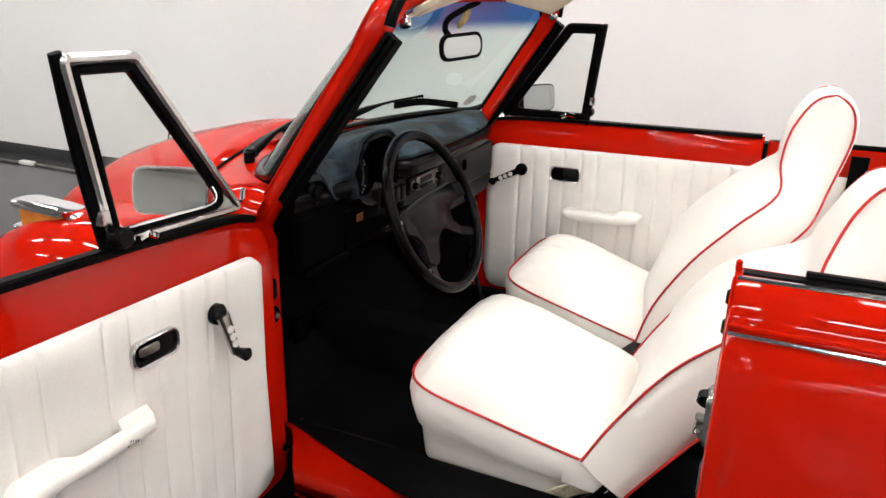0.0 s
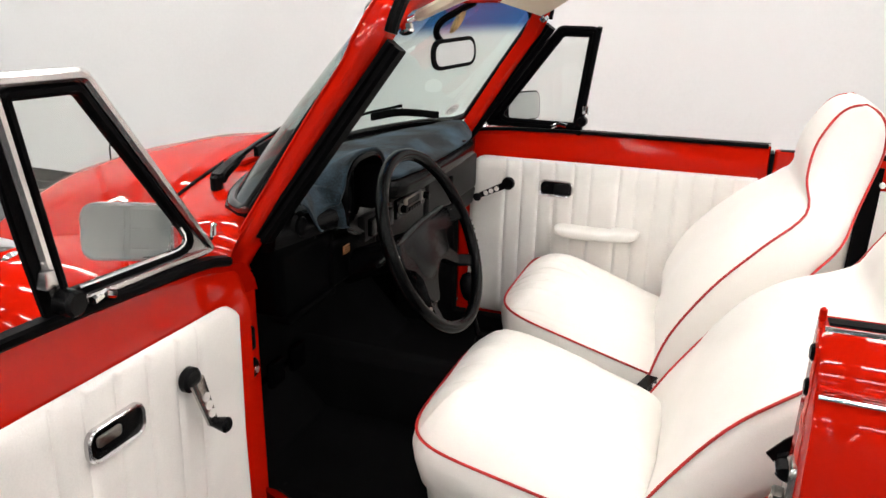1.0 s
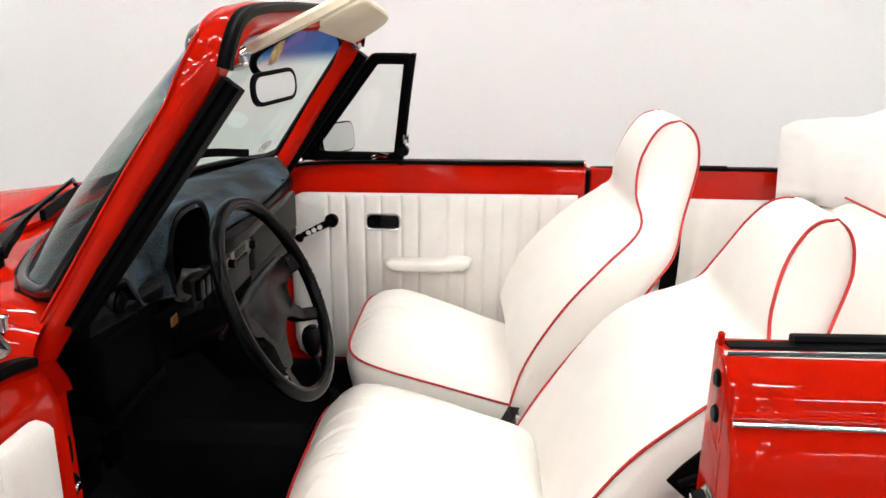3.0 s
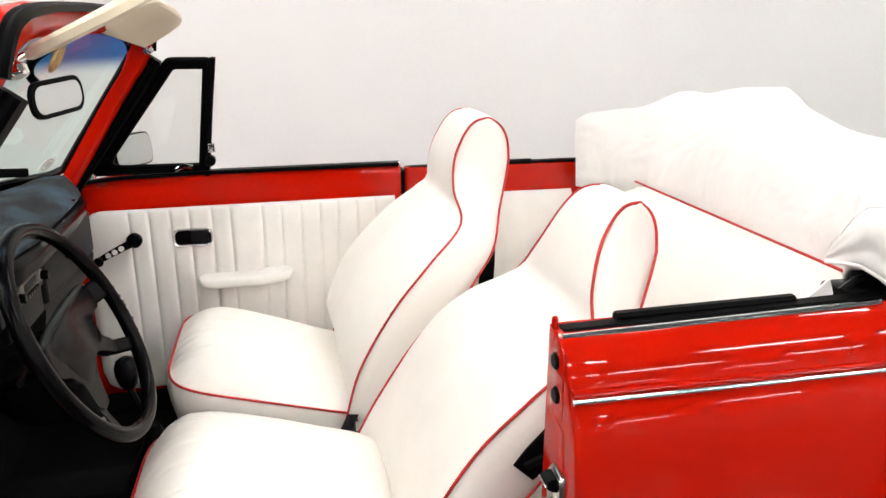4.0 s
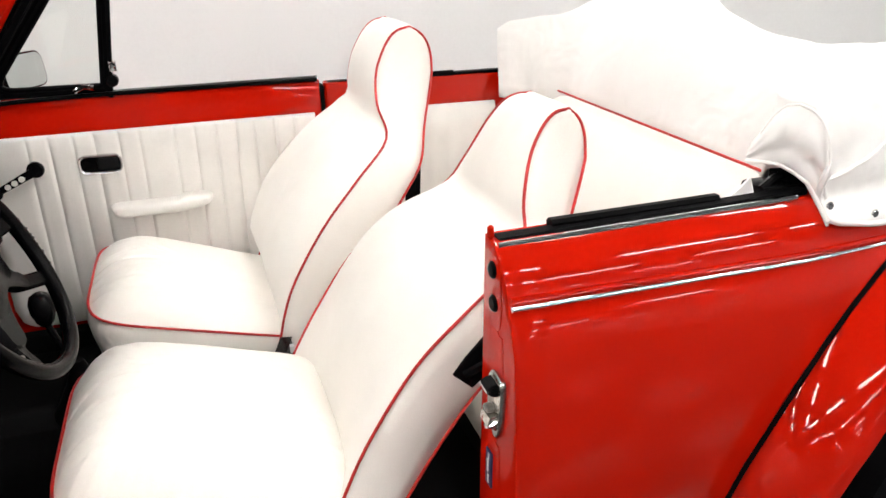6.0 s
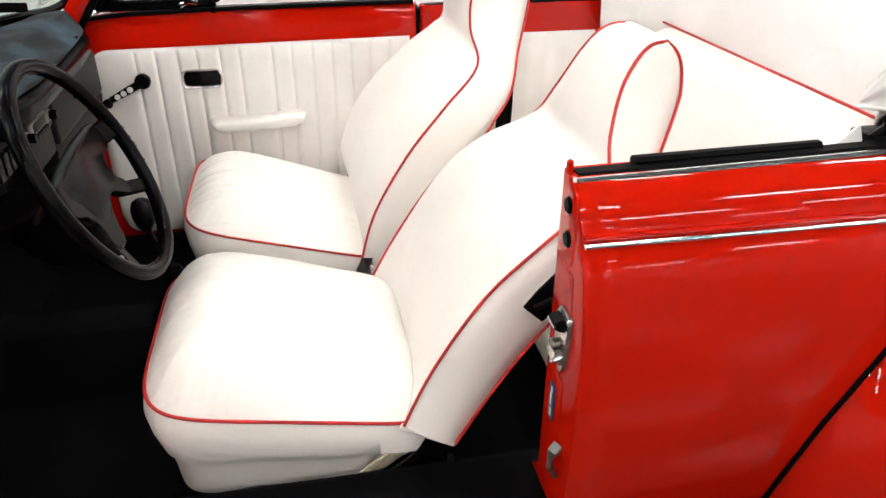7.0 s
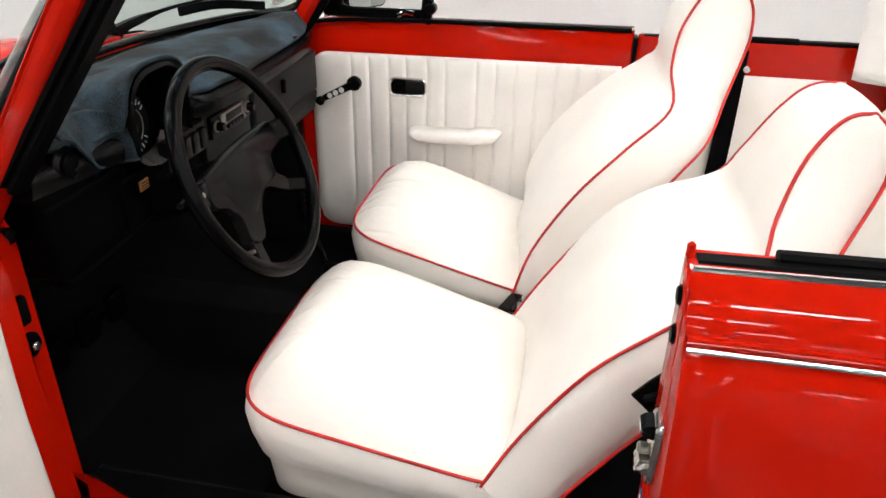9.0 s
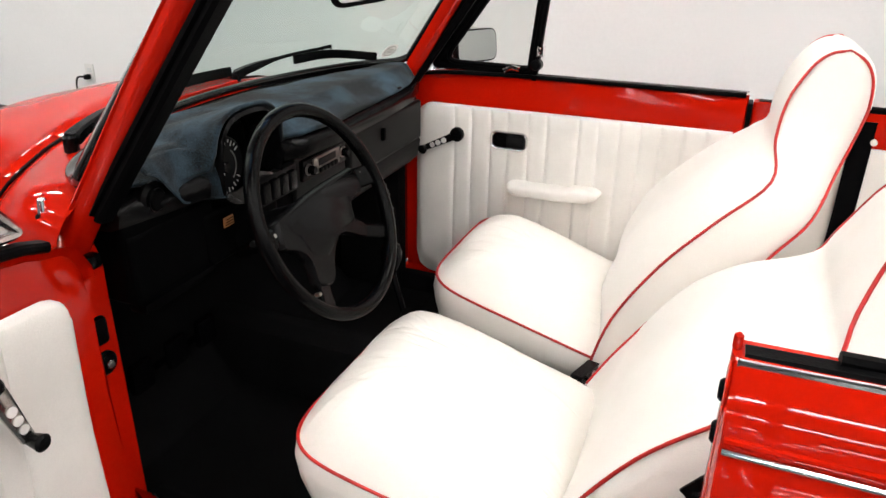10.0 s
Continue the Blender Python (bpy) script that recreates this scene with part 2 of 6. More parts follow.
def part(name, bm, mat, parent=None, label="", angle=40, sub=0):
    """One mesh object, under a thing or a part if one is given."""
    bmesh.ops.recalc_face_normals(bm, faces=bm.faces[:])
    me = bpy.data.meshes.new(name)
    bm.to_mesh(me)
    bm.free()
    for p in me.polygons:
        p.use_smooth = True
    me.set_sharp_from_angle(angle=radians(angle))
    me.materials.append(mat)
    ob = new(name, me)
    if parent:
        ob.parent = parent
    if label:
        tagged(ob, label)
    if sub:
        s = ob.modifiers.new("round", "SUBSURF")
        s.levels = s.render_levels = sub
    return ob


def thing(name, label, category, group="", kind="", m=None):
    ob = new(name)
    if m:
        ob.matrix_world = m
    return tagged(ob, label, category, group, kind)


def structure(name, bm, mat, label, category, angle=40):
    return tagged(part(name, bm, mat, None, "", angle), label, category, "", "structure")


# ---- the showroom ----
WX0, WX1, WY0, WY1, WZ = -11.0, 8.0, -20.0, 2.28, 3.9
structure("floor", rbox(WX0 - 0.2, WX1 + 0.2, WY0 - 0.2, WY1 + 0.2, -0.2, 0.0, 0), FLOOR, "dark grey sealed concrete showroom floor", "floor")
structure("ceiling", rbox(WX0 - 0.2, WX1 + 0.2, WY0 - 0.2, WY1 + 0.2, WZ, WZ + 0.2, 0), CEIL, "dark ceiling with long bright lamps", "ceiling")
structure("wall_far", rbox(WX0 - 0.2, WX1 + 0.2, WY1, WY1 + 0.2, 0, WZ, 0), WALL, "plain pale grey painted wall behind the car", "wall")
structure("wall_near", rbox(WX0 - 0.2, WX1 + 0.2, WY0 - 0.2, WY0, 0, WZ, 0), WALL, "plain pale grey painted wall with a shutter door", "wall")
structure("wall_front", rbox(WX0 - 0.2, WX0, WY0, WY1, 0, WZ, 0), WALL, "plain pale grey painted end wall", "wall")
structure("wall_rear", rbox(WX1, WX1 + 0.2, WY0, WY1, 0, WZ, 0), WALL, "plain pale grey painted end wall", "wall")
structure("baseboard", rbox(WX0, WX1, WY1 - 0.012, WY1 - 0.001, 0.002, 0.096, 0.003), BASE, "dark rubber baseboard along the pale wall", "baseboard")

gate = tagged(thing("door_1", "white sectional steel shutter door in the wall", "door"), kind="structure")
for i in range(6):
    part("door_panel", rbox(0.66, 4.2, WY0 + 0.003, WY0 + 0.05, 0.02 + i * 0.525, 0.02 + i * 0.525 + 0.505, 0.012), DOORPAINT, gate)
for x in (0.51, 4.21):
    part("door_jamb", rbox(x, x + 0.14, WY0 + 0.003, WY0 + 0.10, 0.0, 3.20, 0.01), DOORPAINT, gate, "grey steel door jamb")


def ceiling_lamp(x, y):
    lamp = thing("ceiling_lamp", "long white fluorescent ceiling lamp, lit", "lamp", "lamps on the ceiling", m=pose(x, y, WZ))
    tray = bmesh.new()
    rbox(-0.66, 0.66, -0.12, 0.12, -0.06, -0.003, 0.01, bm=tray)
    part("housing", tray, DOORPAINT, lamp)
    part("diffuser", rbox(-0.62, 0.62, -0.085, 0.085, -0.085, -0.061, 0.008), TUBE, lamp, "glowing white diffuser")
    return lamp


spots = [(-7.2 + 2.1 * ix, -5.6 + 2.25 * iy) for ix in range(7) for iy in range(4)]
spots += [(-6.0 + 4.2 * ix, y) for ix in range(4) for y in (-9.0, -13.0, -17.0)]
first_lamp = ceiling_lamp(*spots[0])
for x, y in spots[1:]:
    copy_thing(first_lamp, pose(x, y, WZ))


def parked_car(x, y):
    """A dark tall car facing the room, parked before the shutter door."""
    c = thing("parked_car", "dark grey tall car parked before the shutter door", "car", m=pose(x, y, 0) @ Matrix.Scale(0.92, 4))
    half = lambda w, z0, z1: [(-w, z0), (-w * 1.02, (z0 + z1) / 2), (-w * 0.97, z1 - 0.04), (-w * 0.90, z1), (w * 0.90, z1), (w * 0.97, z1 - 0.04), (w * 1.02, (z0 + z1) / 2), (w, z0)]
    stations = [(-2.30, 0.80, 0.55, 0.95), (-2.24, 0.88, 0.35, 1.10), (-1.6, 0.92, 0.30, 1.14), (0.9, 0.92, 0.30, 1.12), (1.9, 0.90, 0.32, 1.02), (2.24, 0.84, 0.36, 0.92), (2.30, 0.76, 0.50, 0.82)]
    part("body", loft([[(a, v, b) for a, b in half(w, z0, z1)] for v, w, z0, z1 in stations]), COAL, c, "dark grey painted body")
    cabin = [(-2.20, 0.76, 1.12), (-1.95, 0.68, 1.68), (-1.2, 0.68, 1.75), (0.25, 0.67, 1.74), (0.95, 0.78, 1.11)]
    part("cabin", loft([[(-0.80, v, 1.05), (-w, v, z - 0.07), (-w + 0.07, v, z), (w - 0.07, v, z), (w, v, z - 0.07), (0.80, v, 1.05)] for v, w, z in cabin]), COAL, c, "dark grey roof and pillars")
    part("windscreen", loft([[(-0.72, 0.93, 1.16), (0.72, 0.93, 1.16), (0.72, 0.89, 1.14), (-0.72, 0.89, 1.14)], [(-0.60, 0.34, 1.68), (0.60, 0.34, 1.68), (0.60, 0.30, 1.66), (-0.60, 0.30, 1.66)]]), GLOSSY, c, "dark shiny windscreen")
    part("grille", rbox(-0.45, 0.45, 2.27, 2.32, 0.62, 0.80, 0.01), PLASTIC, c)
    part("bumper", rbox(-0.86, 0.86, 2.20, 2.36, 0.40, 0.56, 0.04, 3), PLASTIC, c, "black bumper")
    for k in (-1, 1):
        part("headlamp", rbox(k * 0.66 - 0.14, k * 0.66 + 0.14, 2.18, 2.30, 0.66, 0.84, 0.03, 3), SATIN, c, "bright headlamp")
        part("outside_mirror", rbox(k * 0.98 - 0.11, k * 0.98 + 0.11, 0.70, 0.80, 1.14, 1.32, 0.03, 3), PLASTIC, c)
        for v in (-1.4, 1.4):
            tyre = part("tyre", rod((k * 0.70, v, 0.345), (k * 0.94, v, 0.345), 0.345, 28, 0.03), RUBBER, c, "black tyre")
            part("rim", rod((k * 0.90, v, 0.345), (k * 0.955, v, 0.345), 0.22, 20, 0.02), SATIN, tyre)
    return c


parked_car(1.25, -16.6)

floor_cable = thing("floor_cable", "pale cable lying on the floor along the wall", "cable")
part("cable", tube(smooth_path([(-9.5, 1.98, 0.012), (-7.5, 2.02, 0.012), (-6.2, 2.0, 0.012), (-5.3, 2.05, 0.012), (-4.6, 2.03, 0.012), (-3.8, 2.08, 0.012)]), 0.011, 8), STEEL, floor_cable)
part("cable_plug", rbox(-5.55, -5.40, 2.01, 2.06, 0.002, 0.035, 0.008), WHITEMARK, floor_cable, "pale cable connector")

outlet = thing("wall_outlet", "white double wall socket with a black plug", "socket", m=pose(-4.02, WY1, 0.40))
part("cover_plate", rbox(-0.037, 0.037, -0.007, -0.001, -0.06, 0.06, 0.002), WHITEMARK, outlet)
part("socket", rbox(-0.017, 0.017, -0.011, -0.007, 0.008, 0.036, 0.002), DOORPAINT, outlet)
part("plug", rbox(-0.018, 0.014, -0.05, -0.012, -0.035, -0.004, 0.005), RUBBER, outlet, "black power plug")
part("cord", tube(smooth_path([(0, -0.05, -0.02), (-0.05, -0.06, -0.02), (-0.10, -0.04, -0.08), (-0.13, -0.02, -0.25), (-0.16, -0.02, -0.42)]), 0.006), RUBBER, outlet, "black power cord")

# ---- the car: body ----
car = thing("car", "glossy red convertible with its driver door open and white interior", "car")

SIDE = [(0.34, 0.70), (0.40, 0.722), (0.50, 0.738), (0.62, 0.745), (0.74, 0.738), (0.83, 0.724), (0.885, 0.708), (0.897, 0.699), (0.915, 0.694), (0.925, 0.690), (0.942, 0.680), (0.956, 0.668), (0.968, 0.655), (0.976, 0.644)]
PLAN = [(-1.4, -0.16), (-0.95, -0.045), (-0.5, -0.012), (0.0, 0.0), (0.5, -0.008), (0.9, -0.05), (1.3, -0.13), (1.7, -0.28)]


def side_y(x, z):
    """Half width of the body's skin."""
    return lerp_table(SIDE, z) + lerp_table(PLAN, x)


def quarter(s):
    """Side of the body behind the door, with the jamb on its front."""
    rings = []
    for x, inset in [(0.0, 0.012), (0.003, 0.004), (0.010, 0.0)] + [(0.06 + 0.06 * i, 0.0) for i in range(26)]:
        fall = 1 - 0.8 * max(0.0, x - 1.05)
        outer = [(x, s * (side_y(x, z) - inset), 0.34 + (z - 0.34) * fall) for z, _ in SIDE]
        inner = [(x, s * (0.603 + inset + min(lerp_table(PLAN, x), 0)), 0.34 + (z - 0.34) * fall) for z in (0.976, 0.96, 0.90, 0.70, 0.50, 0.34)]
        rings.append(outer + inner)
    return loft(rings)


SEAL_PATH = lambda s: [(x, s * (side_y(x, 0.976) - 0.018), 0.9725 + 0.014 * x) for x in np.linspace(0.012, 0.55, 12)]
for s, side in ((-1, "driver"), (1, "passenger")):
    part("quarter_panel", quarter(s), RED, car, "glossy red body side behind the door", 30)
    # black window seal, chrome edge and chrome moulding along the side
    bm = sweep([(p[0], p[1], p[2]) for p in SEAL_PATH(s)], box_profile(0.026, 0.012))
    part("window_seal", bm, RUBBER, car)
    bm = sweep([(x, s * (side_y(x, 0.976) - 0.030), 0.976 + 0.008 * x) for x in np.linspace(0.10, 0.390, 6)], box_profile(0.020, 0.023))
    part("window_guide", bm, RUBBER, car, "thick black rubber window guide")
    part("belt_trim", sweep([(x, s * (side_y(x, 0.975) + 0.001), 0.9725 + 0.014 * x) for x in np.linspace(0.006, 0.520, 12)], box_profile(0.007, 0.008)), CHROME, car, "chrome belt trim")
    path = [(x, s * (side_y(x, lerp_table([(0, 0.902), (0.75, 0.893)], x)) + 0.003), lerp_table([(0, 0.902), (0.75, 0.893)], x)) for x in np.linspace(0.005, 0.745, 16)]
    part("side_moulding", sweep(path, [(0.0045 * math.cos(a), 0.0042 * math.sin(a)) for a in np.linspace(0, 2 * math.pi, 13)[:-1]]), CHROME, car, "thin chrome side moulding")
    part("belt_crease", tube([(p[0], p[1] - s * 0.0045, p[2] + 0.0105) for p in path], 0.0045, 8), RED, car, "raised red crease")

part("door_joint", rbox(-0.0125, -0.0005, 0.612, 0.672, 0.36, 0.968, 0.002), RUBBER, car, "black rubber in the door joint")
# jamb fittings on the driver side
for z, y in ((0.940, 0.650), (0.892, 0.657)):
    part("jamb_buffer", rod((0.002, -y, z), (-0.0065, -y, z), 0.0125, 16, 0.003), RUBBER, car, "round black rubber buffer")
nub = rod((0.004, -0.624, 0.975), (0.004, -0.624, 0.995), 0.0050, 10, 0.003)
part("jamb_pin", nub, RED, car)
for pts in ([(-0.638, 0.862), (-0.676, 0.860), (-0.674, 0.945), (-0.664, 0.964), (-0.640, 0.966)], [(-0.640, 0.690), (-0.690, 0.690), (-0.688, 0.835), (-0.676, 0.848), (-0.642, 0.848)], [(-0.636, 0.500), (-0.684, 0.500), (-0.688, 0.650), (-0.676, 0.664), (-0.640, 0.664)]):
    part("jamb_pressing", plate([(p.x, p.y) for p in smooth_path([(a, b, 0) for a, b in pts], 3, True)], 0.0035, lambda u, v, w: Vector((0.0015 - w, u, v)), 0.10), RED, car, "raised red pressing on the door jamb")
striker = part("striker", plate([(p.x, p.y) for p in smooth_path([(-0.654, 0.802, 0), (-0.688, 0.808, 0), (-0.698, 0.79, 0), (-0.696, 0.72, 0), (-0.690, 0.682, 0), (-0.678, 0.668, 0), (-0.664, 0.690, 0), (-0.652, 0.715, 0)], 4, True)], 0.010, lambda u, v, w: Vector((0.001 - w, u, v)), 0.06), ZINC, car, "zinc door striker plate")
part("striker_loop", tube(smooth_path([(-0.010, -0.690, 0.716), (-0.020, -0.688, 0.706), (-0.021, -0.678, 0.700), (-0.020, -0.668, 0.712), (-0.012, -0.668, 0.728)]), 0.0035, 8), CHROME, striker, "bright steel loop")
part("striker_wedge", loft([[(-0.008, y, 0.798), (-0.018, y, 0.796), (-0.024, y, 0.789), (-0.024, y, 0.780), (-0.017, y, 0.772), (-0.008, y, 0.768)] for y in (-0.686, -0.660)]), PLASTIC, striker, "steel striker wedge")
part("striker_groove", rbox(-0.0252, -0.022, -0.6865, -0.6595, 0.782, 0.787, 0), CHROME, striker)
part("striker_pin", rod((-0.008, -0.672, 0.735), (-0.023, -0.672, 0.735), 0.009, 14, 0.003), STEEL, striker)
part("striker_foot", loft([[(-0.008, y, 0.728), (-0.020, y, 0.724), (-0.024, y, 0.708), (-0.012, y, 0.694), (-0.008, y, 0.692)] for y in (-0.688, -0.660)]), ZINC, striker)
striker.matrix_basis = Matrix.Translation((0, -0.006, 0.738)) @ Matrix.Scale(0.74, 4, (0, 0, 1)) @ Matrix.Translation((0, 0, -0.738))
sticker = part("maker_plate", rbox(-0.0045, 0.0, -0.668, -0.646, 0.575, 0.640, 0.001), BLUE, car, "dark blue sticker with pale print on the door jamb")
for k, (z0, z1) in enumerate(((0.580, 0.596), (0.600, 0.622), (0.625, 0.636))):
    part("label_line", rbox(-0.0052, -0.0045, -0.660 + 0.002 * (k % 2), -0.655 + 0.003 * (k % 2), z0, z1, 0), WHITEMARK, sticker)
part("jamb_hook", sweep([(-0.002, -0.700, 0.556), (-0.013, -0.705, 0.548), (-0.018, -0.708, 0.526), (-0.008, -0.708, 0.504)], box_profile(0.018, 0.007)), STEEL, car, "bent metal hook")


def tail():
    """Rounded tail of the body below the folded hood."""
    rings = []
    for x, w, top in ((1.48, 0.515, 0.80), (1.62, 0.47, 0.775), (1.76, 0.42, 0.72), (1.88, 0.35, 0.64), (1.96, 0.26, 0.54), (2.0, 0.14, 0.45)):
        rings.append([(x, w * math.copysign(abs(math.cos(a)) ** 0.75, math.cos(a)), 0.36 + (top - 0.36) * abs(math.sin(a)) ** 0.75) for a in np.linspace(0, math.pi, 25)])
    return loft(rings)


part("tail", tail(), RED, car, "glossy red rounded tail", 50)


def rear_fender(s):
    rings = []
    for phi in np.linspace(196, -10, 40):
        c, d = math.cos(radians(phi)), math.sin(radians(phi))
        base = 0.609 - 0.02 * max(0, d)
        prof = [(base + 0.012, 0.0), (base - 0.003, 0.010), (base - 0.016, 0.038), (base - 0.036, 0.070), (base - 0.060, 0.092), (base - 0.084, 0.099), (base - 0.100, 0.093), (base - 0.107, 0.082), (base - 0.108, 0.070), (base - 0.105, 0.01), (base - 0.09, -0.04)]
        ring = []
        for r, o in prof:
            x, z = 1.0 + r * c, 0.35 + r * d
            ring.append((x, s * (side_y(min(x, 1.5), min(max(z, 0.36), 0.97)) - 0.008 + o * 1.15), z))
        rings.append(ring)
    return loft(rings, False, False)


def front_fender(s):
    rings = []
    for phi in np.linspace(-14, 200, 40):
        c, d = math.cos(radians(phi)), math.sin(radians(phi))
        base = 0.50 + 0.02 * max(0, d)
        prof = [(base - 0.02, 0.40), (base, 0.50), (base + 0.004, 0.575), (base - 0.01, 0.66), (base - 0.045, 0.725), (base - 0.10, 0.763), (0.36, 0.775), (0.335, 0.765), (0.33, 0.73)]
        rings.append([(-1.46 + (r * 1.12 if c < 0 else r * 0.98) * c, s * max(y, 0.40 + 0.24 * max(0, c)), 0.33 + r * d) for r, y in prof])
    return loft(rings, False, False)


def wheel(x, s):
    w = part("wheel", rod((x, s * 0.60, 0.315), (x, s * 0.745, 0.315), 0.315, 40, 0.03), RUBBER, car, "black road tyre on a steel rim")
    part("rim", rod((x, s * 0.70, 0.315), (x, s * 0.748, 0.315), 0.195, 32, 0.01), STEEL, w)
    part("hub_cap", rod((x, s * 0.745, 0.315), (x, s * 0.775, 0.315), 0.12, 32, 0.02, r2=0.09), CHROME, w, "chrome hub cap")


def bead(s, cx, r0, y_of, lo, hi):
    pts = []
    for phi in np.linspace(lo, hi, 24):
        c, d = math.cos(radians(phi)), math.sin(radians(phi))
        r = r0 + 0.012 - 0.02 * max(0, d)
        x, z = cx + r * c, 0.35 + r * d
        pts.append((x, s * (y_of(x, z)), z))
    return tube(pts, 0.0048, 6)


for s in (-1, 1):
    part("rear_fender", rear_fender(s), RED, car, "bulging glossy red rear fender", 50)
    part("fender_beading", bead(s, 1.0, 0.609, lambda x, z: side_y(min(x, 1.5), min(max(z, 0.36), 0.97)) + 0.002, 196, 30), RUBBER, car, "black beading along the fender joint")
    part("front_fender", front_fender(s), RED, car, "rounded glossy red front fender", 50)
    part("wheel_well", rod((1.0, s * 0.60, 0.34), (1.0, s * 0.700, 0.34), 0.520, 48), RUBBER, car, "dark wheel well")
    wheel(1.0, s)
    wheel(-1.42, s)
    # sill and running board
    if s > 0:
        part("sill", rbox(-0.955, 0.02, 0.600, 0.70, 0.27, 0.355, 0.022, 4), RED, car, "red painted door sill")
    else:
        rings = []
        for x0, x1, y, z in ((-0.955, -0.955, 0.575, 0.335), (-0.955, -0.955, 0.575, 0.400), (-0.950, -0.912, 0.579, 0.4003), (-0.905, -0.898, 0.596, 0.400), (-0.872, -0.866, 0.636, 0.399), (-0.838, -0.832, 0.684, 0.397), (-0.818, -0.812, 0.711, 0.392), (-0.808, -0.804, 0.722, 0.384), (-0.803, -0.800, 0.727, 0.372), (-0.803, -0.800, 0.727, 0.345), (-0.81, -0.81, 0.722, 0.335)):
            rings.append([(x0, -y, z)] + [(x1 + (0.02 - x1) * k / 10, -y, z) for k in range(1, 11)])
        part("sill", loft(rings), RED, car, "red painted door sill", 50)
        part("sill_underside", rbox(-0.80, 0.015, -0.60, -0.700, 0.26, 0.345, 0.01), RUBBER, car, "black underside of the sill")
    part("running_board", rbox(-0.98, 0.46, s * 0.66, s * 0.79, 0.245, 0.275, 0.008), RUBBER, car, "black ribbed running board")
    # turn signal on the front fender
    lens = plate(rounded(0.165, 0.055, 0.022), 0.050, lambda u, v, w, s=s: Vector((-1.610 + u, s * 0.62 + v, 0.801 + w + 0.006 * (-u / 0.165))), 0.06)
    sig = part("turn_signal", lens, AMBER, car, "amber turn signal in a chrome housing")
    part("signal_housing", plate(rounded(0.205, 0.080, 0.03), 0.018, lambda u, v, w, s=s: Vector((-1.605 + u, s * 0.62 + v, 0.851 + w + 0.006 * (-u / 0.165))), 0.25), CHROME, sig)
    part("signal_tail", rod((-1.520, s * 0.62, 0.822), (-1.490, s * 0.62, 0.826), 0.03, 14, 0.01), CHROME, sig)
    part("signal_base", plate(rounded(0.21, 0.085, 0.03), 0.014, lambda u, v, w, s=s: Vector((-1.605 + u, s * 0.62 + v, 0.788 + w + 0.006 * (-u / 0.165))), 0.1), CHROME, sig)

# nose: one arched skin from the cowl to the front, with the bonnet lying on it
TOP = [(-2.30, 0.45), (-2.22, 0.60), (-2.12, 0.715), (-2.0, 0.80), (-1.85, 0.875), (-1.7, 0.925), (-1.5, 0.972), (-1.32, 0.990), (-1.2, 0.990), (-1.05, 0.990), (-0.98, 0.988), (-0.93, 0.978)]
HALF = [(-2.30, 0.26), (-2.22, 0.34), (-2.0, 0.44), (-1.7, 0.53), (-1.4, 0.59), (-1.2, 0.625), (-1.05, 0.643), (-0.93, 0.652)]
POWER = [(-2.3, 2.3), (-1.6, 2.4), (-1.4, 2.6), (-1.3, 2.9), (-1.25, 3.4), (-1.2, 4.4), (-1.12, 6.5), (-1.05, 11.0), (-0.93, 15.0)]


def nose_point(x, u, lift=0.0):
    """Point on the nose's arch at x; u runs from -1 (driver side sill) over the top to 1."""
    h, w, p = lerp_table(TOP, x), lerp_table(HALF, x), lerp_table(POWER, x)
    a = u * math.pi / 2
    z0 = 0.36
    sx, cx = math.sin(a), math.cos(a)
    y = (w + lift) * math.copysign(abs(sx) ** (2 / p), sx)
    return Vector((x, y, z0 + (h + lift - z0) * abs(cx) ** (2 / p)))


us = [math.copysign(abs(k) ** 1.0, k) for k in np.linspace(-1, 1, 49)]
part("front_body", loft([[nose_point(x, u) for u in us] for x in np.linspace(-2.30, -0.935, 40)], False, False), RED, car, "glossy red front body and cowl", 60)


def bonnet_rear(y):
    """Where the bonnet ends before the cowl: its edge runs parallel to the bowed windscreen."""
    return lerp_table([(0, -1.294), (0.08, -1.291), (0.16, -1.280), (0.24, -1.262), (0.31, -1.250), (0.37, -1.250), (0.42, -1.263), (0.46, -1.290), (0.50, -1.33)], abs(y))


def bonnet():
    rings, n = [], 33
    for i in range(31):
        f = i / 30
        row = []
        for k in np.linspace(-1, 1, n):
            y = k * lerp_table([(0, 0.30), (0.5, 0.445), (0.85, 0.475), (1, 0.468)], f)
            rear = bonnet_rear(y)
            x = -2.27 + (rear + 2.27) * f
            h, w, p = lerp_table(TOP, x), lerp_table(HALF, x), lerp_table(POWER, x)
            z = 0.36 + (h - 0.36) * max(0.0, 1 - min(0.999, abs(y) / w) ** p) ** (1 / p)
            edge = min(1.0, (1 - abs(k)) * 14, (1 - f) * 24 + 0.0)
            row.append((x, y, z + 0.004 + 0.010 * min(1, max(0, edge)) ** 0.5 - (0.012 if edge <= 0 else 0)))
        rings.append(row)
    return loft(rings, False, False)


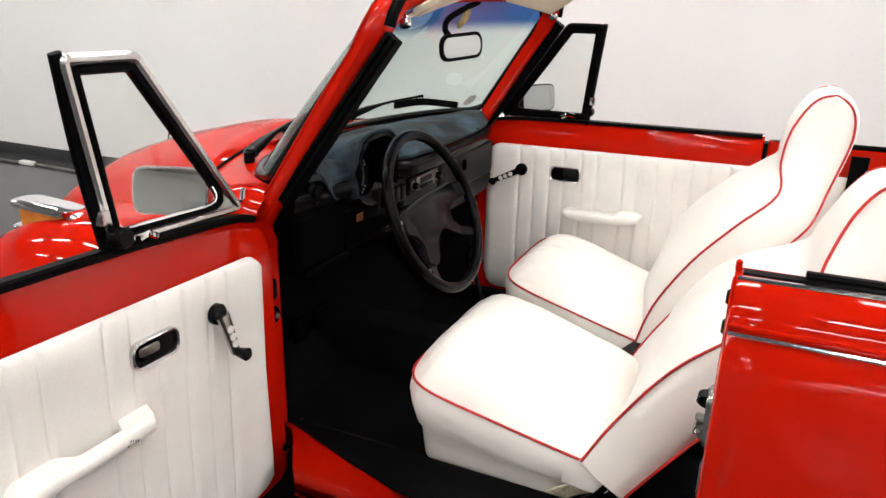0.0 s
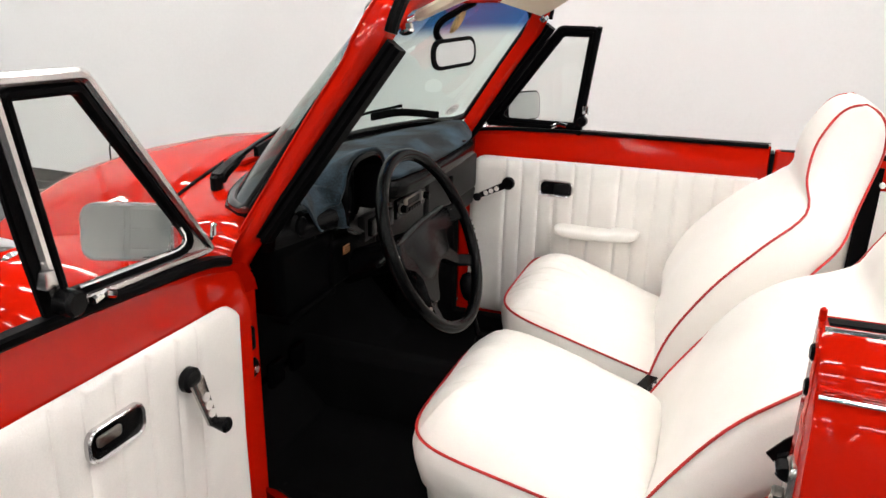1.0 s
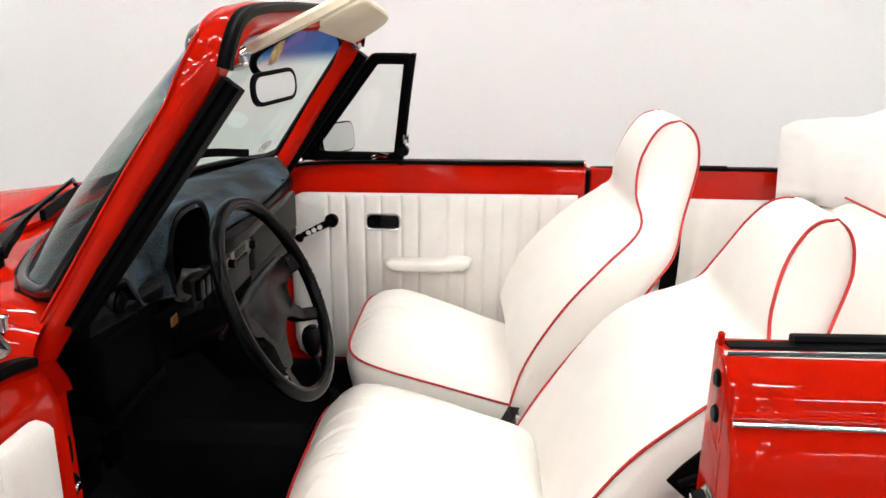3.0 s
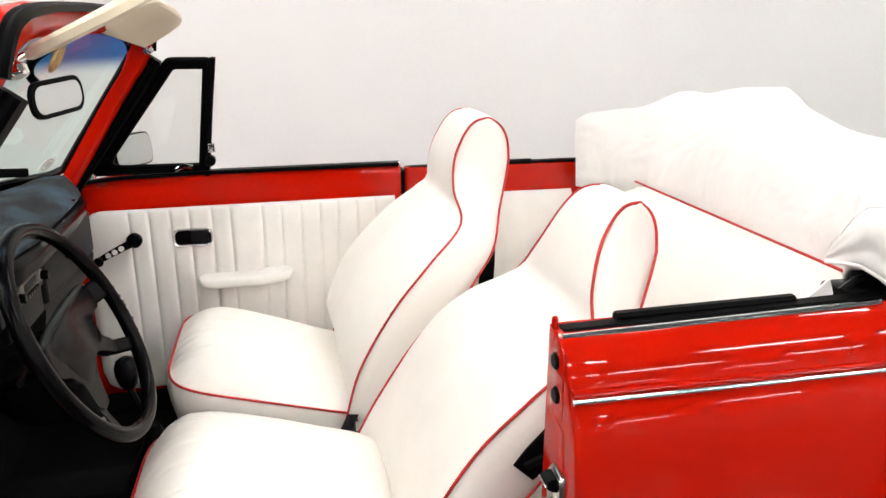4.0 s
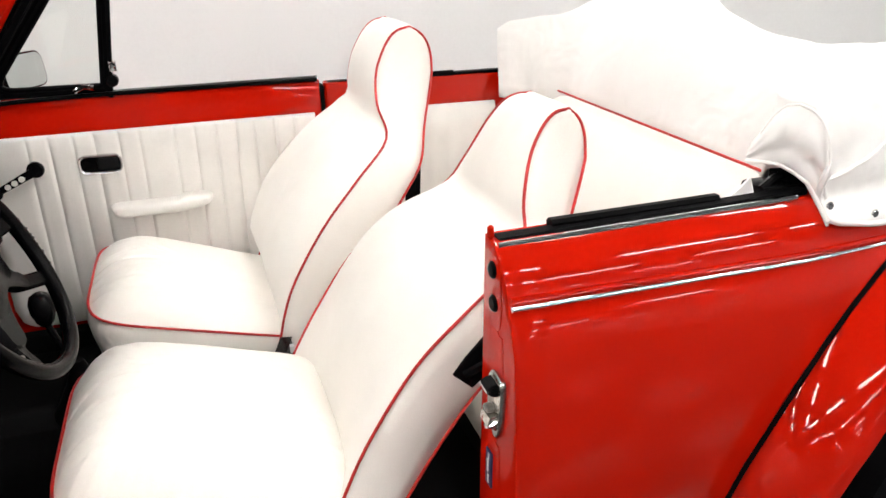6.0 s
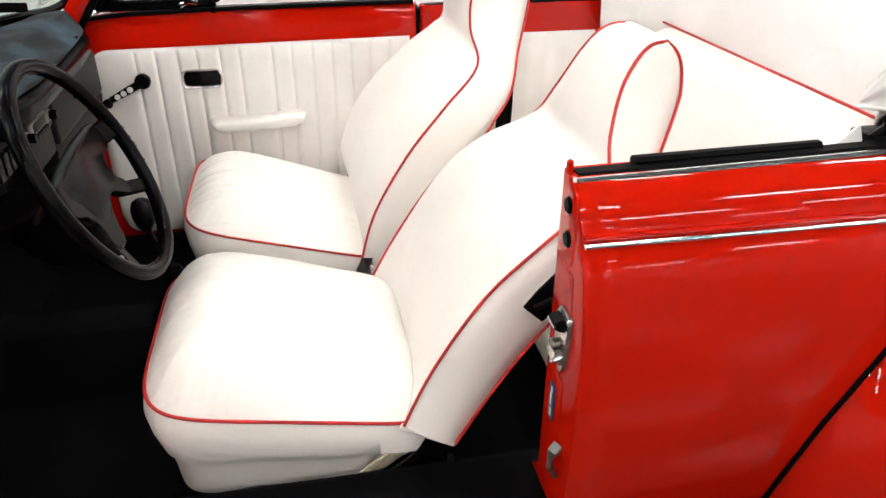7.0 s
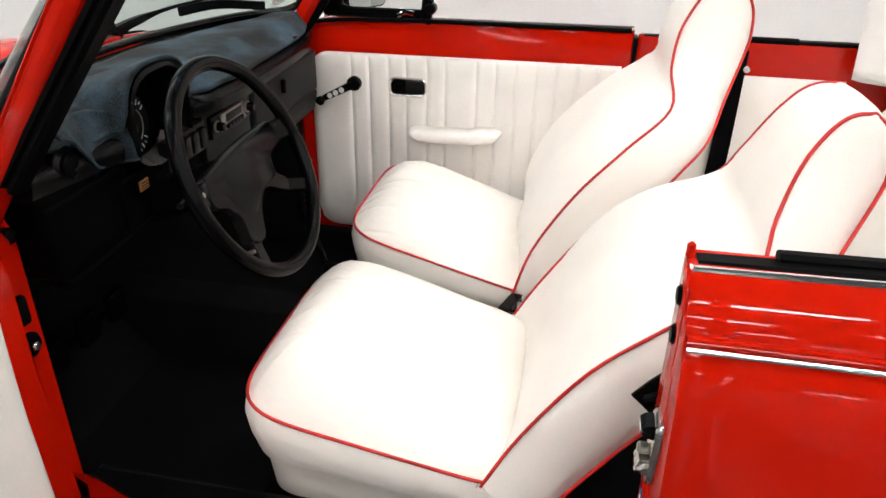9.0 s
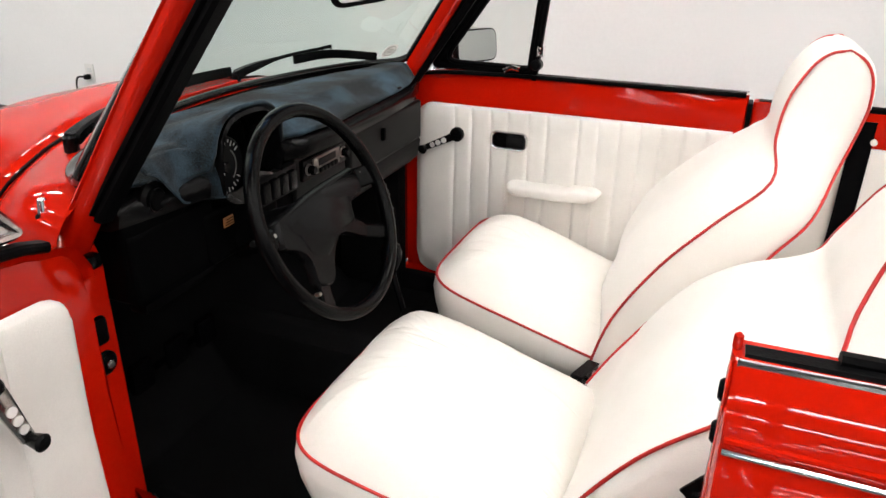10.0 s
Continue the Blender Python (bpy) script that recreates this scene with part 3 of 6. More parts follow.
part("bonnet", bonnet(), RED, car, "glossy red bonnet lid", 60)
seam = []
for y in np.linspace(-0.468, 0.468, 44):
    x = bonnet_rear(y) + 0.007
    h, w, p = lerp_table(TOP, x), lerp_table(HALF, x), lerp_table(POWER, x)
    seam.append((x, y, 0.36 + (h - 0.36) * max(0.0, 1 - (abs(y) / w) ** p) ** (1 / p) + 0.001))
part("bonnet_gap", tube(seam, 0.0055, 6), RUBBER, car, "black bonnet seal")
grille = part("cowl_grille", rbox(-1.242, -1.186, -0.24, 0.145, 0.992, 1.0025, 0.003), RED, car, "red slatted air intake below the windscreen")
for i in range(26):
    y = -0.232 + 0.0145 * i
    part("grille_slot", rbox(-1.236, -1.192, y, y + 0.0070, 1.0015, 1.0030, 0), RUBBER, grille)

# floor pan, firewall, tunnel: all under black carpet
part("floor_pan", rbox(-1.36, 0.62, -0.60, 0.60, 0.24, 0.285, 0.01), CARPET, car, "black carpeted floor")
part("tunnel", loft([[(x, 0.085 * a, 0.28 + h) for a, h in ((-1, 0), (-0.95, 0.10), (-0.6, 0.145), (0, 0.155), (0.6, 0.145), (0.95, 0.10), (1, 0))] for x in np.linspace(-1.3, 0.3, 6)]), CARPET, car, "black carpeted tunnel")
part("firewall", rbox(-1.40, -1.34, -0.42, 0.42, 0.25, 0.80, 0.01), CARPET, car, "black carpeted firewall")
part("toe_board", loft([[(-1.35, y, 0.56), (-1.08, y, 0.285), (-1.35, y, 0.285)] for y in (-0.50, 0.50)]), CARPET, car)
part("rear_bulkhead", rbox(0.55, 0.60, -0.60, 0.60, 0.25, 0.80, 0.01), CARPET, car)
for s in (-1, 1):
    part("kick_panel", rbox(-1.15, -0.958 if s < 0 else -0.940, s * (0.555 if s < 0 else 0.540), s * (0.580 if s < 0 else 0.594), 0.28, 0.79, 0.006), CARPET, car, "black kick panel beside the pedals")
    part("sill_carpet", rbox(-0.905 if s < 0 else -0.95, 0.3, s * 0.556, s * (0.577 if s < 0 else 0.598), 0.27, 0.4035 if s < 0 else 0.338, 0.004), CARPET, car)
    # hinge pillar
    rings = [[(-0.957, s * 0.548, z), (-0.950, s * 0.553, z), (-0.948, s * 0.59, z), (-0.950, s * 0.640, z), (-0.956, s * 0.662, z), (-1.02, s * 0.664, z), (-1.02, s * 0.548, z)] for z in (0.30 if s < 0 else 0.36, 0.60, 0.80, 0.86)]
    rings += [[(-0.965 - 0.5 * (z - 0.9) + a, s * y, z) for a, y in ((-0.002, 0.553), (0.006, 0.558), (0.010, 0.585), (0.004, 0.610), (-0.008, 0.622), (-0.05, 0.624), (-0.05, 0.553))] for z in (0.905, 0.930)]
    part("hinge_pillar", loft(rings), RED, car, "red hinge pillar", 30)
mat_plan = [(-0.915, -0.562), (-0.905, -0.578), (-0.745, -0.636), (-0.575, -0.688), (-0.45, -0.704), (0.0, -0.710), (0.0, -0.562)]
part("sill_mat", plate(mat_plan, 0.006, lambda u, v, w: Vector((u, v, 0.4010 + w))), RUBBER, car, "black sill mat")
part("door_stay", rbox(-0.954, -0.936, -0.602, -0.576, 0.722, 0.772, 0.008), RUBBER, car, "black rubber door stay boot")
catch = part("contact_switch", rod((-0.95, -0.590, 0.685), (-0.936, -0.590, 0.685), 0.022, 18, 0.005), RUBBER, car, "black door switch")
part("switch_pin", rod((-0.936, -0.592, 0.687), (-0.927, -0.592, 0.687), 0.008, 12, 0.002), CHROME, catch)
part("door_hinge", rbox(-0.955, -0.932, -0.600, -0.566, 0.858, 0.882, 0.006), PLASTIC, car, "dark upper door hinge")
bolt = part("mirror_bolt", rod((-0.990, -0.609, 0.940), (-0.990, -0.604, 0.978), 0.0085, 14, 0.003, r2=0.0070), CHROME, car, "chrome mirror bolt on a black foot")
part("bolt_foot", rod((-0.989, -0.615, 0.918), (-0.990, -0.607, 0.953), 0.013, 14, 0.003, r2=0.0115), RUBBER, bolt)
part("bolt_sleeve", rod((-0.979, -0.616, 0.915), (-0.980, -0.610, 0.950), 0.006, 14, 0.002), CHROME, bolt)

# ---- windscreen ----
def frame_path():
    half = [(-1.010, -0.584, 0.83), (-0.936, -0.580, 0.945), (-0.876, -0.572, 1.035), (-0.788, -0.558, 1.170), (-0.716, -0.546, 1.275), (-0.686, -0.530, 1.332), (-0.680, -0.485, 1.364), (-0.684, -0.40, 1.378), (-0.694, -0.25, 1.384), (-0.700, 0.0, 1.386)]
    pts = half + [(x, -y, z) for x, y, z in reversed(half[:-1])]
    return smooth_path(pts, 5)


def frame_up(p):
    """Outward from the opening, for the frame's profile."""
    d = Vector((0, p.y, (p.z - 1.05) * 1.1))
    return d.normalized()


def screen_frame():
    """Slim pillars with a raised lip along the glass, swelling into the header's corners."""
    P, rings = frame_path(), []
    section = [(0.030, -0.016), (0.034, -0.006), (0.032, 0.010), (0.016, 0.022), (0.004, 0.0235), (-0.010, 0.022), (-0.0135, 0.0165), (-0.022, 0.0165), (-0.026, 0.0205), (-0.031, 0.018), (-0.034, -0.002), (-0.027, -0.018), (0.015, -0.024)]
    for i, p in enumerate(P):
        d = (P[min(i + 1, len(P) - 1)] - P[max(i - 1, 0)]).normalized()
        side = d.cross(frame_up(p)).normalized()
        v = side.cross(d).normalized()
        k = lerp_table([(0.95, 0.66), (1.262, 0.64), (1.288, 0.76), (1.40, 0.78)], p.z)
        out = lerp_table([(1.262, 0.0), (1.292, 0.004), (1.40, 0.004)], p.z)
        rings.append([p + side * a * k + v * (b + out * (b > 0)) for a, b in section])
    return loft(rings)


part("windscreen_frame", screen_frame(), RED, car, "glossy red windscreen frame", 40)
GB = [(-0.924, -0.585, 1.014), (-0.956, -0.567, 1.001), (-1.004, -0.528, 0.998), (-1.052, -0.450, 0.998), (-1.105, -0.31, 0.997), (-1.143, -0.15, 0.996), (-1.155, 0.0, 0.996)]
GT = [(-0.712, -0.538, 1.312), (-0.714, -0.522, 1.338), (-0.724, -0.49, 1.354), (-0.742, -0.41, 1.366), (-0.757, -0.29, 1.372), (-0.762, -0.15, 1.376), (-0.765, 0.0, 1.378)]
GB, GT = ([*g, *[(x, -y, z) for x, y, z in reversed(g[:-1])]] for g in (GB, GT))
gb, gt = smooth_path(GB, 4), smooth_path(GT, 4)
rings = []
for i in range(13):
    f = i / 12
    rings.append([a.lerp(b, f) + Vector((-0.014, 0, 0.009)) * math.sin(math.pi * f) * (1 - min(1, abs(a.y) / 0.58) ** 2) for a, b in zip(gb, gt)])
pane = part("windscreen", loft(rings, False, False), SCREEN, car, "green tinted curved windscreen with a blue shade band", 60)
pane.visible_shadow = False
edge = rings[0] + [r[-1] for r in rings[1:-1]] + list(reversed(rings[-1])) + [r[0] for r in reversed(rings[1:-1])]
part("windscreen_seal", tube(edge, 0.0105, 10, True), GLOSSY, car, "black windscreen seal")
stick = lambda u, v, w: Vector((-0.934, 0.480, 1.044)) + Vector((0.30, 0.80, 0.0)).normalized() * u * 0.9 + Vector((0.6, -0.1, 0.75)).normalized() * v + Vector((0.9, -0.3, -0.4)).normalized() * w
sticker = part("screen_sticker", plate(rounded(0.055, 0.045, 0.02), 0.0015, stick), STICKER, car, "pale round sticker on the windscreen")
part("sticker_ring", tube([stick(0.021 * math.cos(a), 0.017 * math.sin(a), 0.0018) for a in np.linspace(0, 2 * math.pi, 33)[:-1]], 0.0009, 6, True), GREYMARK, sticker, "grey printed ring")
for k in (-1, 0, 1):
    part("sticker_line", tube([stick(-0.011 + 0.002 * abs(k), 0.0055 * k, 0.0018), stick(0.011 - 0.002 * abs(k), 0.0055 * k, 0.0018)], 0.0011, 5), GREYMARK, sticker)
# rubber seals on pillars and header
for s in (-1, 1):
    shift = 0.0 if s < 0 else -0.011
    path = smooth_path([(-0.902 + shift, s * 0.582, 0.955), (-0.842 + shift, s * 0.576, 1.037), (-0.731 + shift, s * 0.562, 1.190), (-0.652 + shift, s * 0.550, 1.300)], 5)
    wide = 0.030 if s < 0 else 0.045
    ridged = [(wide / 2, -0.012), (wide / 2, 0.010), (wide * 0.32, 0.015), (wide * 0.16, 0.015), (wide * 0.10, 0.010), (-wide * 0.05, 0.010), (-wide * 0.12, 0.016), (-wide * 0.40, 0.015), (-wide / 2, 0.008), (-wide / 2, -0.012)]
    part("pillar_seal", sweep(path, ridged if s < 0 else [(a, -b) for a, b in ridged], up=(0, s, 0.25)), RUBBER, car, "thick black rubber pillar seal", 30)
head = smooth_path([(-0.664, -0.548, 1.318), (-0.658, -0.536, 1.350), (-0.654, -0.495, 1.383), (-0.652, -0.40, 1.397), (-0.655, -0.2, 1.404), (-0.658, 0, 1.406)], 5)
head = head + [Vector((p.x, -p.y, p.z)) for p in reversed(head[:-1])]
part("header_seal", sweep(head, [(0.010, -0.006), (0.010, 0.004), (0.005, 0.0085), (-0.002, 0.0055), (-0.007, 0.0085), (-0.010, 0.003), (-0.010, -0.006)], up=frame_up), RUBBER, car, "black rubber seal on the header")


def wiper(pivot, joint, blade):
    """A flat tapered arm on a pivot, with a blade hung under its end."""
    pv, jt = Vector(pivot), Vector(joint)
    rise = pv.lerp(jt, 0.5) + Vector((0, 0, 0.010))
    path = smooth_path([pv, pv.lerp(rise, 0.25) + Vector((0, 0, 0.004)), rise, jt], 6)
    rings = []
    for i, p in enumerate(path):
        f = i / (len(path) - 1)
        d = (path[min(i + 1, len(path) - 1)] - path[max(i - 1, 0)]).normalized()
        across = d.cross(Vector((0, 0, 1))).normalized()
        up = across.cross(d)
        w, h = lerp_table([(0, 0.012), (0.06, 0.0165), (0.40, 0.0125), (0.55, 0.005), (1, 0.0035)], f), lerp_table([(0, 0.011), (0.45, 0.008), (0.6, 0.004), (1, 0.003)], f)
        rings.append([p + across * a * w + up * b * h for a, b in ((-1, -1), (1, -1), (1, 0.5), (0.7, 1), (-0.7, 1), (-1, 0.5))])
    arm = part("wiper_arm", loft(rings), PLASTIC, car, "black wiper arm")
    d = (jt - pv).normalized()
    part("wiper_pivot", rod(pv - d * 0.002 - Vector((0, 0, 0.026)), pv - d * 0.002 + Vector((0, 0, 0.008)), 0.0135, 16, 0.004), PLASTIC, arm)
    part("arm_bracket", tube([jt - d * 0.03 + Vector((0, 0, 0.002)), jt, Vector(blade[1]) + Vector((0, 0, 0.012))], 0.0045, 6), PLASTIC, arm)
    part("wiper_blade", sweep(smooth_path(blade), [(0.005, -0.013), (0.005, 0.004), (0.002, 0.009), (-0.002, 0.009), (-0.005, 0.004), (-0.005, -0.013)]), RUBBER, arm, "black rubber wiper blade")


wiper((-1.122, -0.420, 1.006), (-1.174, -0.075, 1.060), [(-1.106, -0.30, 1.044), (-1.143, -0.12, 1.047), (-1.148, 0.07, 1.041)])
wiper((-1.215, 0.178, 1.006), (-1.060, 0.385, 1.060), [(-1.112, 0.285, 1.038), (-1.062, 0.385, 1.042), (-0.990, 0.508, 1.022)])

# interior mirror, sun visors
mirror = part("rear_view_mirror", plate(rounded(0.160, 0.067, 0.027), 0.008, lambda u, v, w: Vector((-0.750, -0.012, 1.251)) + Vector((0.30, 0.95, 0.05)).normalized() * u + Vector((-0.05, -0.02, 1)).normalized() * v + Vector((0.95, -0.30, 0.06)).normalized() * (w - 0.006), 0.0), RUBBER, car, "black framed rear view mirror")
part("mirror_glass", plate(rounded(0.143, 0.050, 0.021), 0.002, lambda u, v, w: Vector((-0.750, -0.012, 1.251)) + Vector((0.30, 0.95, 0.05)).normalized() * u + Vector((-0.05, -0.02, 1)).normalized() * v + Vector((0.95, -0.30, 0.06)).normalized() * (w + 0.001)), MIRROR, mirror, "silver mirror glass")
part("mirror_arm", tube(smooth_path([(-0.766, -0.015, 1.262), (-0.782, -0.045, 1.29), (-0.770, -0.052, 1.32), (-0.735, -0.03, 1.345), (-0.71, 0.0, 1.362)]), 0.008, 8), RUBBER, mirror, "curved black mirror arm")
def sun_visor(base, along, rear, depth):
    """A padded board on a rod: along the rod, and rearwards from it."""
    base, along, rear = Vector(base), Vector(along).normalized(), Vector(rear)
    rear = (rear - along * rear.dot(along)).normalized()
    thick = along.cross(rear)
    thick = thick if thick.z > 0 else -thick
    shape = [(p.x, p.y) for p in smooth_path([(0.004, 0.012, 0), (0.0, 0.05, 0), (0.0, 0.33, 0), (0.004, 0.372, 0), (0.03, 0.385, 0), (0.11, 0.375, 0), (0.148, 0.345, 0), (0.155, 0.29, 0), (0.152, 0.10, 0), (0.128, 0.035, 0), (0.06, 0.008, 0)], 4, True)]
    inner = [(0.078 + (a - 0.078) * 0.93, 0.19 + (b - 0.19) * 0.975) for a, b in shape]
    put = lambda a, b, z: base + rear * (a * depth) + along * b + thick * z
    board = part("sun_visor", loft([[put(a, b, z) for a, b in o] for o, z in ((inner, -0.009), (shape, -0.005), (shape, 0.005), (inner, 0.009))]), CREAM, car, "cream vinyl sun visor, folded up")
    part("visor_rod", tube([base - along * 0.022 - thick * 0.014, base - along * 0.014, base + along * 0.02], 0.0055, 10), CHROME, board, "chrome visor rod")
    part("rod_mount", rod(base - along * 0.026 - thick * 0.018, base - along * 0.020 - thick * 0.004, 0.013, 14, 0.003), CHROME, board)
    end = put(0.006, 0.375, 0)
    part("rod_clip", rod(end - along * 0.012 - thick * 0.004, end + along * 0.018 - thick * 0.004, 0.0065, 12, 0.002), CHROME, board)


sun_visor((-0.664, -0.466, 1.337), (0.165, 0.95, 0.205), (0.87, -0.10, 0.40), 1.0)
sun_visor((-0.672, 0.470, 1.331), (-0.06, -0.99, 0.105), (0.87, 0.0, 0.48), 0.84)
part("hood_catch", plate([(p.x, p.y) for p in smooth_path([(0, 0, 0), (0.012, 0.012, 0), (0.016, 0.034, 0), (0.006, 0.058, 0), (-0.007, 0.050, 0), (-0.010, 0.018, 0)], 4, True)], 0.008, lambda u, v, w: Vector((-0.752, -0.040, 1.296)) + Vector((0.25, 0.97, 0)) * (u + 0.35 * v) + Vector((0.3, 0, 0.95)) * v + Vector((0.97, -0.25, 0)) * w, 0.1), BRASS, car, "tan metal hood catch behind the mirror")

# ---- doors ----
HX, HY = -0.9465, 0.634


def door(s, opened):
    """A door with its inner panel and fittings, built shut, then turned on its hinge."""
    grp = new("door")
    grp.parent = car
    tagged(grp, "red door with a white pleated inner panel" + (", wide open" if opened else ", shut"))
    # shell
    ztop = [(-0.945, 0.895), (-0.938, 0.925), (-0.925, 0.945), (-0.905, 0.960), (-0.88, 0.968), (-0.84, 0.973), (-0.78, 0.977), (-0.6, 0.982), (0.0, 0.985)]
    rings = []
    for x in (-0.945, -0.940, -0.925, -0.912, -0.90, -0.88, -0.86, -0.83, -0.78, -0.7, -0.6, -0.5, -0.4, -0.3, -0.2, -0.1, -0.03, -0.016, -0.012):
        t = lerp_table(ztop, x)
        ins = 0.008 if x in (-0.945, -0.012) else 0.0
        x = x - 0.026 if opened and x < -0.9 else x
        bot = 0.345
        if opened:
            f = min(1.0, (x + 0.972) / 0.055)
            bot = 0.300 + 0.050 * (1 - math.sqrt(max(0, 1 - (1 - f) ** 2)))
        flare = lambda z: (-0.034 * min(1.0, max(0.0, (0.66 - z) / 0.30)) if opened and x < -0.9 else 0.0)
        zs = [bot, 0.42, 0.52, 0.64, 0.74, 0.80, t * 0.94, t - 0.022, t - 0.006]
        outer = [(x, s * (min(side_y(x, z + 0.004), 0.76) - ins), z) for z in zs]
        inner = [(x, s * (0.640 + lerp_table(PLAN, x)), t), (x, s * (0.622 + lerp_table(PLAN, x) * 0.4), t - 0.004), (x, s * (0.6155 + ins), t - 0.018), (x, s * (0.6095 + ins), t - 0.042), (x, s * (0.6045 + ins), min(0.888, t - 0.06)), (x, s * (0.602 + ins), 0.70), (x, s * (0.602 + ins), 0.50), (x, s * (0.604 + ins), 0.42), (x, s * (0.608 + ins), bot)]
        rings.append([(a + flare(c), b, c) for a, b, c in outer + inner])
    parts = [part("shell", loft(rings), RED, grp, "glossy red door shell", 35)]
    # pleated panel
    x0 = -0.905 if not opened else -0.924
    lines = [-0.800, -0.745, -0.683, -0.620, -0.5625, -0.509, -0.3925, -0.340, -0.285, -0.230, -0.175, -0.120, -0.070] if opened else [-0.783, -0.730, -0.673, -0.622, -0.561, -0.510, -0.422, -0.368, -0.313, -0.258, -0.205, -0.150, -0.095]
    xs = sorted(set([round(v, 4) for v in np.linspace(x0, -0.035, 59)] + [round(a + d, 4) for a in lines for d in (-0.009, -0.004, 0, 0.004, 0.009)]))
    rings = []
    for x in xs:
        f = min((x - x0) / 0.055, 1.0)
        zt = (0.893 if opened else 0.888 + 0.010 * (x + 0.905)) - 0.052 * (1 - math.sqrt(max(0, 1 - (1 - f) ** 2)))
        f = min((x - x0) / 0.062, 1.0)
        zb = (0.325 if opened else 0.345) + 0.062 * (1 - math.sqrt(max(0, 1 - (1 - f) ** 2)))
        groove = min(abs(x - a) for a in lines)
        g = max(0.0, 1 - groove / 0.010) ** 1.5
        puff = min(1.0, (x - x0) / 0.012, (-0.035 - x) / 0.012 + 0.3)
        col = []
        for k in (0, 0.006, 0.02, 0.12, 0.25, 0.4, 0.55, 0.7, 0.82, 0.92, 0.98, 0.994, 1.0):
            z = zb + (zt - zb) * k
            p = min(1.0, puff, min(k, 1 - k) / 0.02)
            ripple = 0.0012 * noise.noise((x * 18, z * 7, s * 3.0))
            slant = -0.017 * min(1.0, max(0.0, (0.66 - z) / 0.28)) * max(0.0, 1 - (x - x0) / 0.12) if opened else 0.0
            col.append((x + slant, s * (0.6005 - 0.013 * max(0, p) ** 0.5 + 0.0058 * g * (p > 0.5) + ripple * p), z))
        rings.append(col)
    parts.append(part("inner_panel", loft(rings, False, False), PANEL, grp, "white vinyl panel with vertical pleats", 50))
    # release handle in a chrome bezel
    cx, cz = (-0.606, 0.806) if opened else (-0.616, 0.805)
    put = lambda u, v, w: Vector((cx + u, s * (0.588 - w), cz + v))
    outer, inner = rounded(0.108, 0.052, 0.018), rounded(0.0955, 0.0405, 0.013)
    bm = loft([[put(u, v, 0) for u, v in outer], [put(u, v, 0.007) for u, v in outer], [put(u * 0.95, v * 0.92, 0.010) for u, v in outer], [put(u, v, 0.008) for u, v in inner], [put(u, v, 0.001) for u, v in inner]], True, False)
    bez = part("handle_bezel", bm, SATIN, grp, "chrome bezel")
    parts.append(bez)
    parts.append(part("handle_recess", plate(inner, 0.003, lambda u, v, w: put(u, v, w)), PLASTIC, grp))
    shape = rounded(0.044, 0.026, 0.005, cx=0.012) if opened else rounded(0.050, 0.033, 0.006, cx=0.019)
    parts.append(part("release_handle", plate(shape, 0.011 if opened else 0.007, lambda u, v, w: put(u, v, w + 0.002), 0.15), PLASTIC if opened else GREYDASH, grp, "black release handle"))
    if opened:
        parts.append(part("handle_tip", plate(rounded(0.044, 0.016, 0.005, cx=0.022, cy=0.009), 0.004, lambda u, v, w: put(u, v, w + 0.012), 0.1), STEEL, grp))
    # window crank
    bx, bz = (-0.771, 0.806) if not opened else (-0.761, 0.814)
    dx, dz = (-0.895, -0.446) if not opened else (-0.30, -0.954)
    L = 0.100 if not opened else 0.090
    parts.append(part("crank_base", rod((bx, s * 0.590, bz), (bx, s * 0.572, bz), 0.021, 20, 0.004), PLASTIC, grp, "black crank base"))
    arm = []
    for k in range(13):
        f = k / 12
        w = 0.0115 - 0.003 * f if not opened else 0.0150 - 0.0045 * f
        arm.append([(bx + dx * L * f + (-dz) * a * w, s * (0.570 - 0.004 * f - b), bz + dz * L * f + dx * a * w) for a, b in ((-1, 0), (-1, 0.005), (-0.7, 0.008), (0.7, 0.008), (1, 0.005), (1, 0))])
    parts.append(part("crank_arm", loft(arm), ZINC if opened else PLASTIC, grp, "chrome crank arm" if opened else "dark crank arm"))
    for f in (0.36, 0.56, 0.75):
        p = Vector((bx + dx * L * f, s * (0.5615 - 0.004 * f), bz + dz * L * f))
        parts.append(part("crank_hole", rod(p, p - Vector((0, s * 0.0025, 0)), 0.0082 - 0.001 * f, 14), PANEL, grp))
    e = Vector((bx + dx * L, s * 0.566, bz + dz * L))
    parts.append(part("crank_knob", rod(e, e - Vector((0, s * 0.034, 0)), 0.0085, 16, 0.004, r2=0.0135), PLASTIC, grp, "black crank knob"))
    # pull handle that doubles as armrest
    arm = []
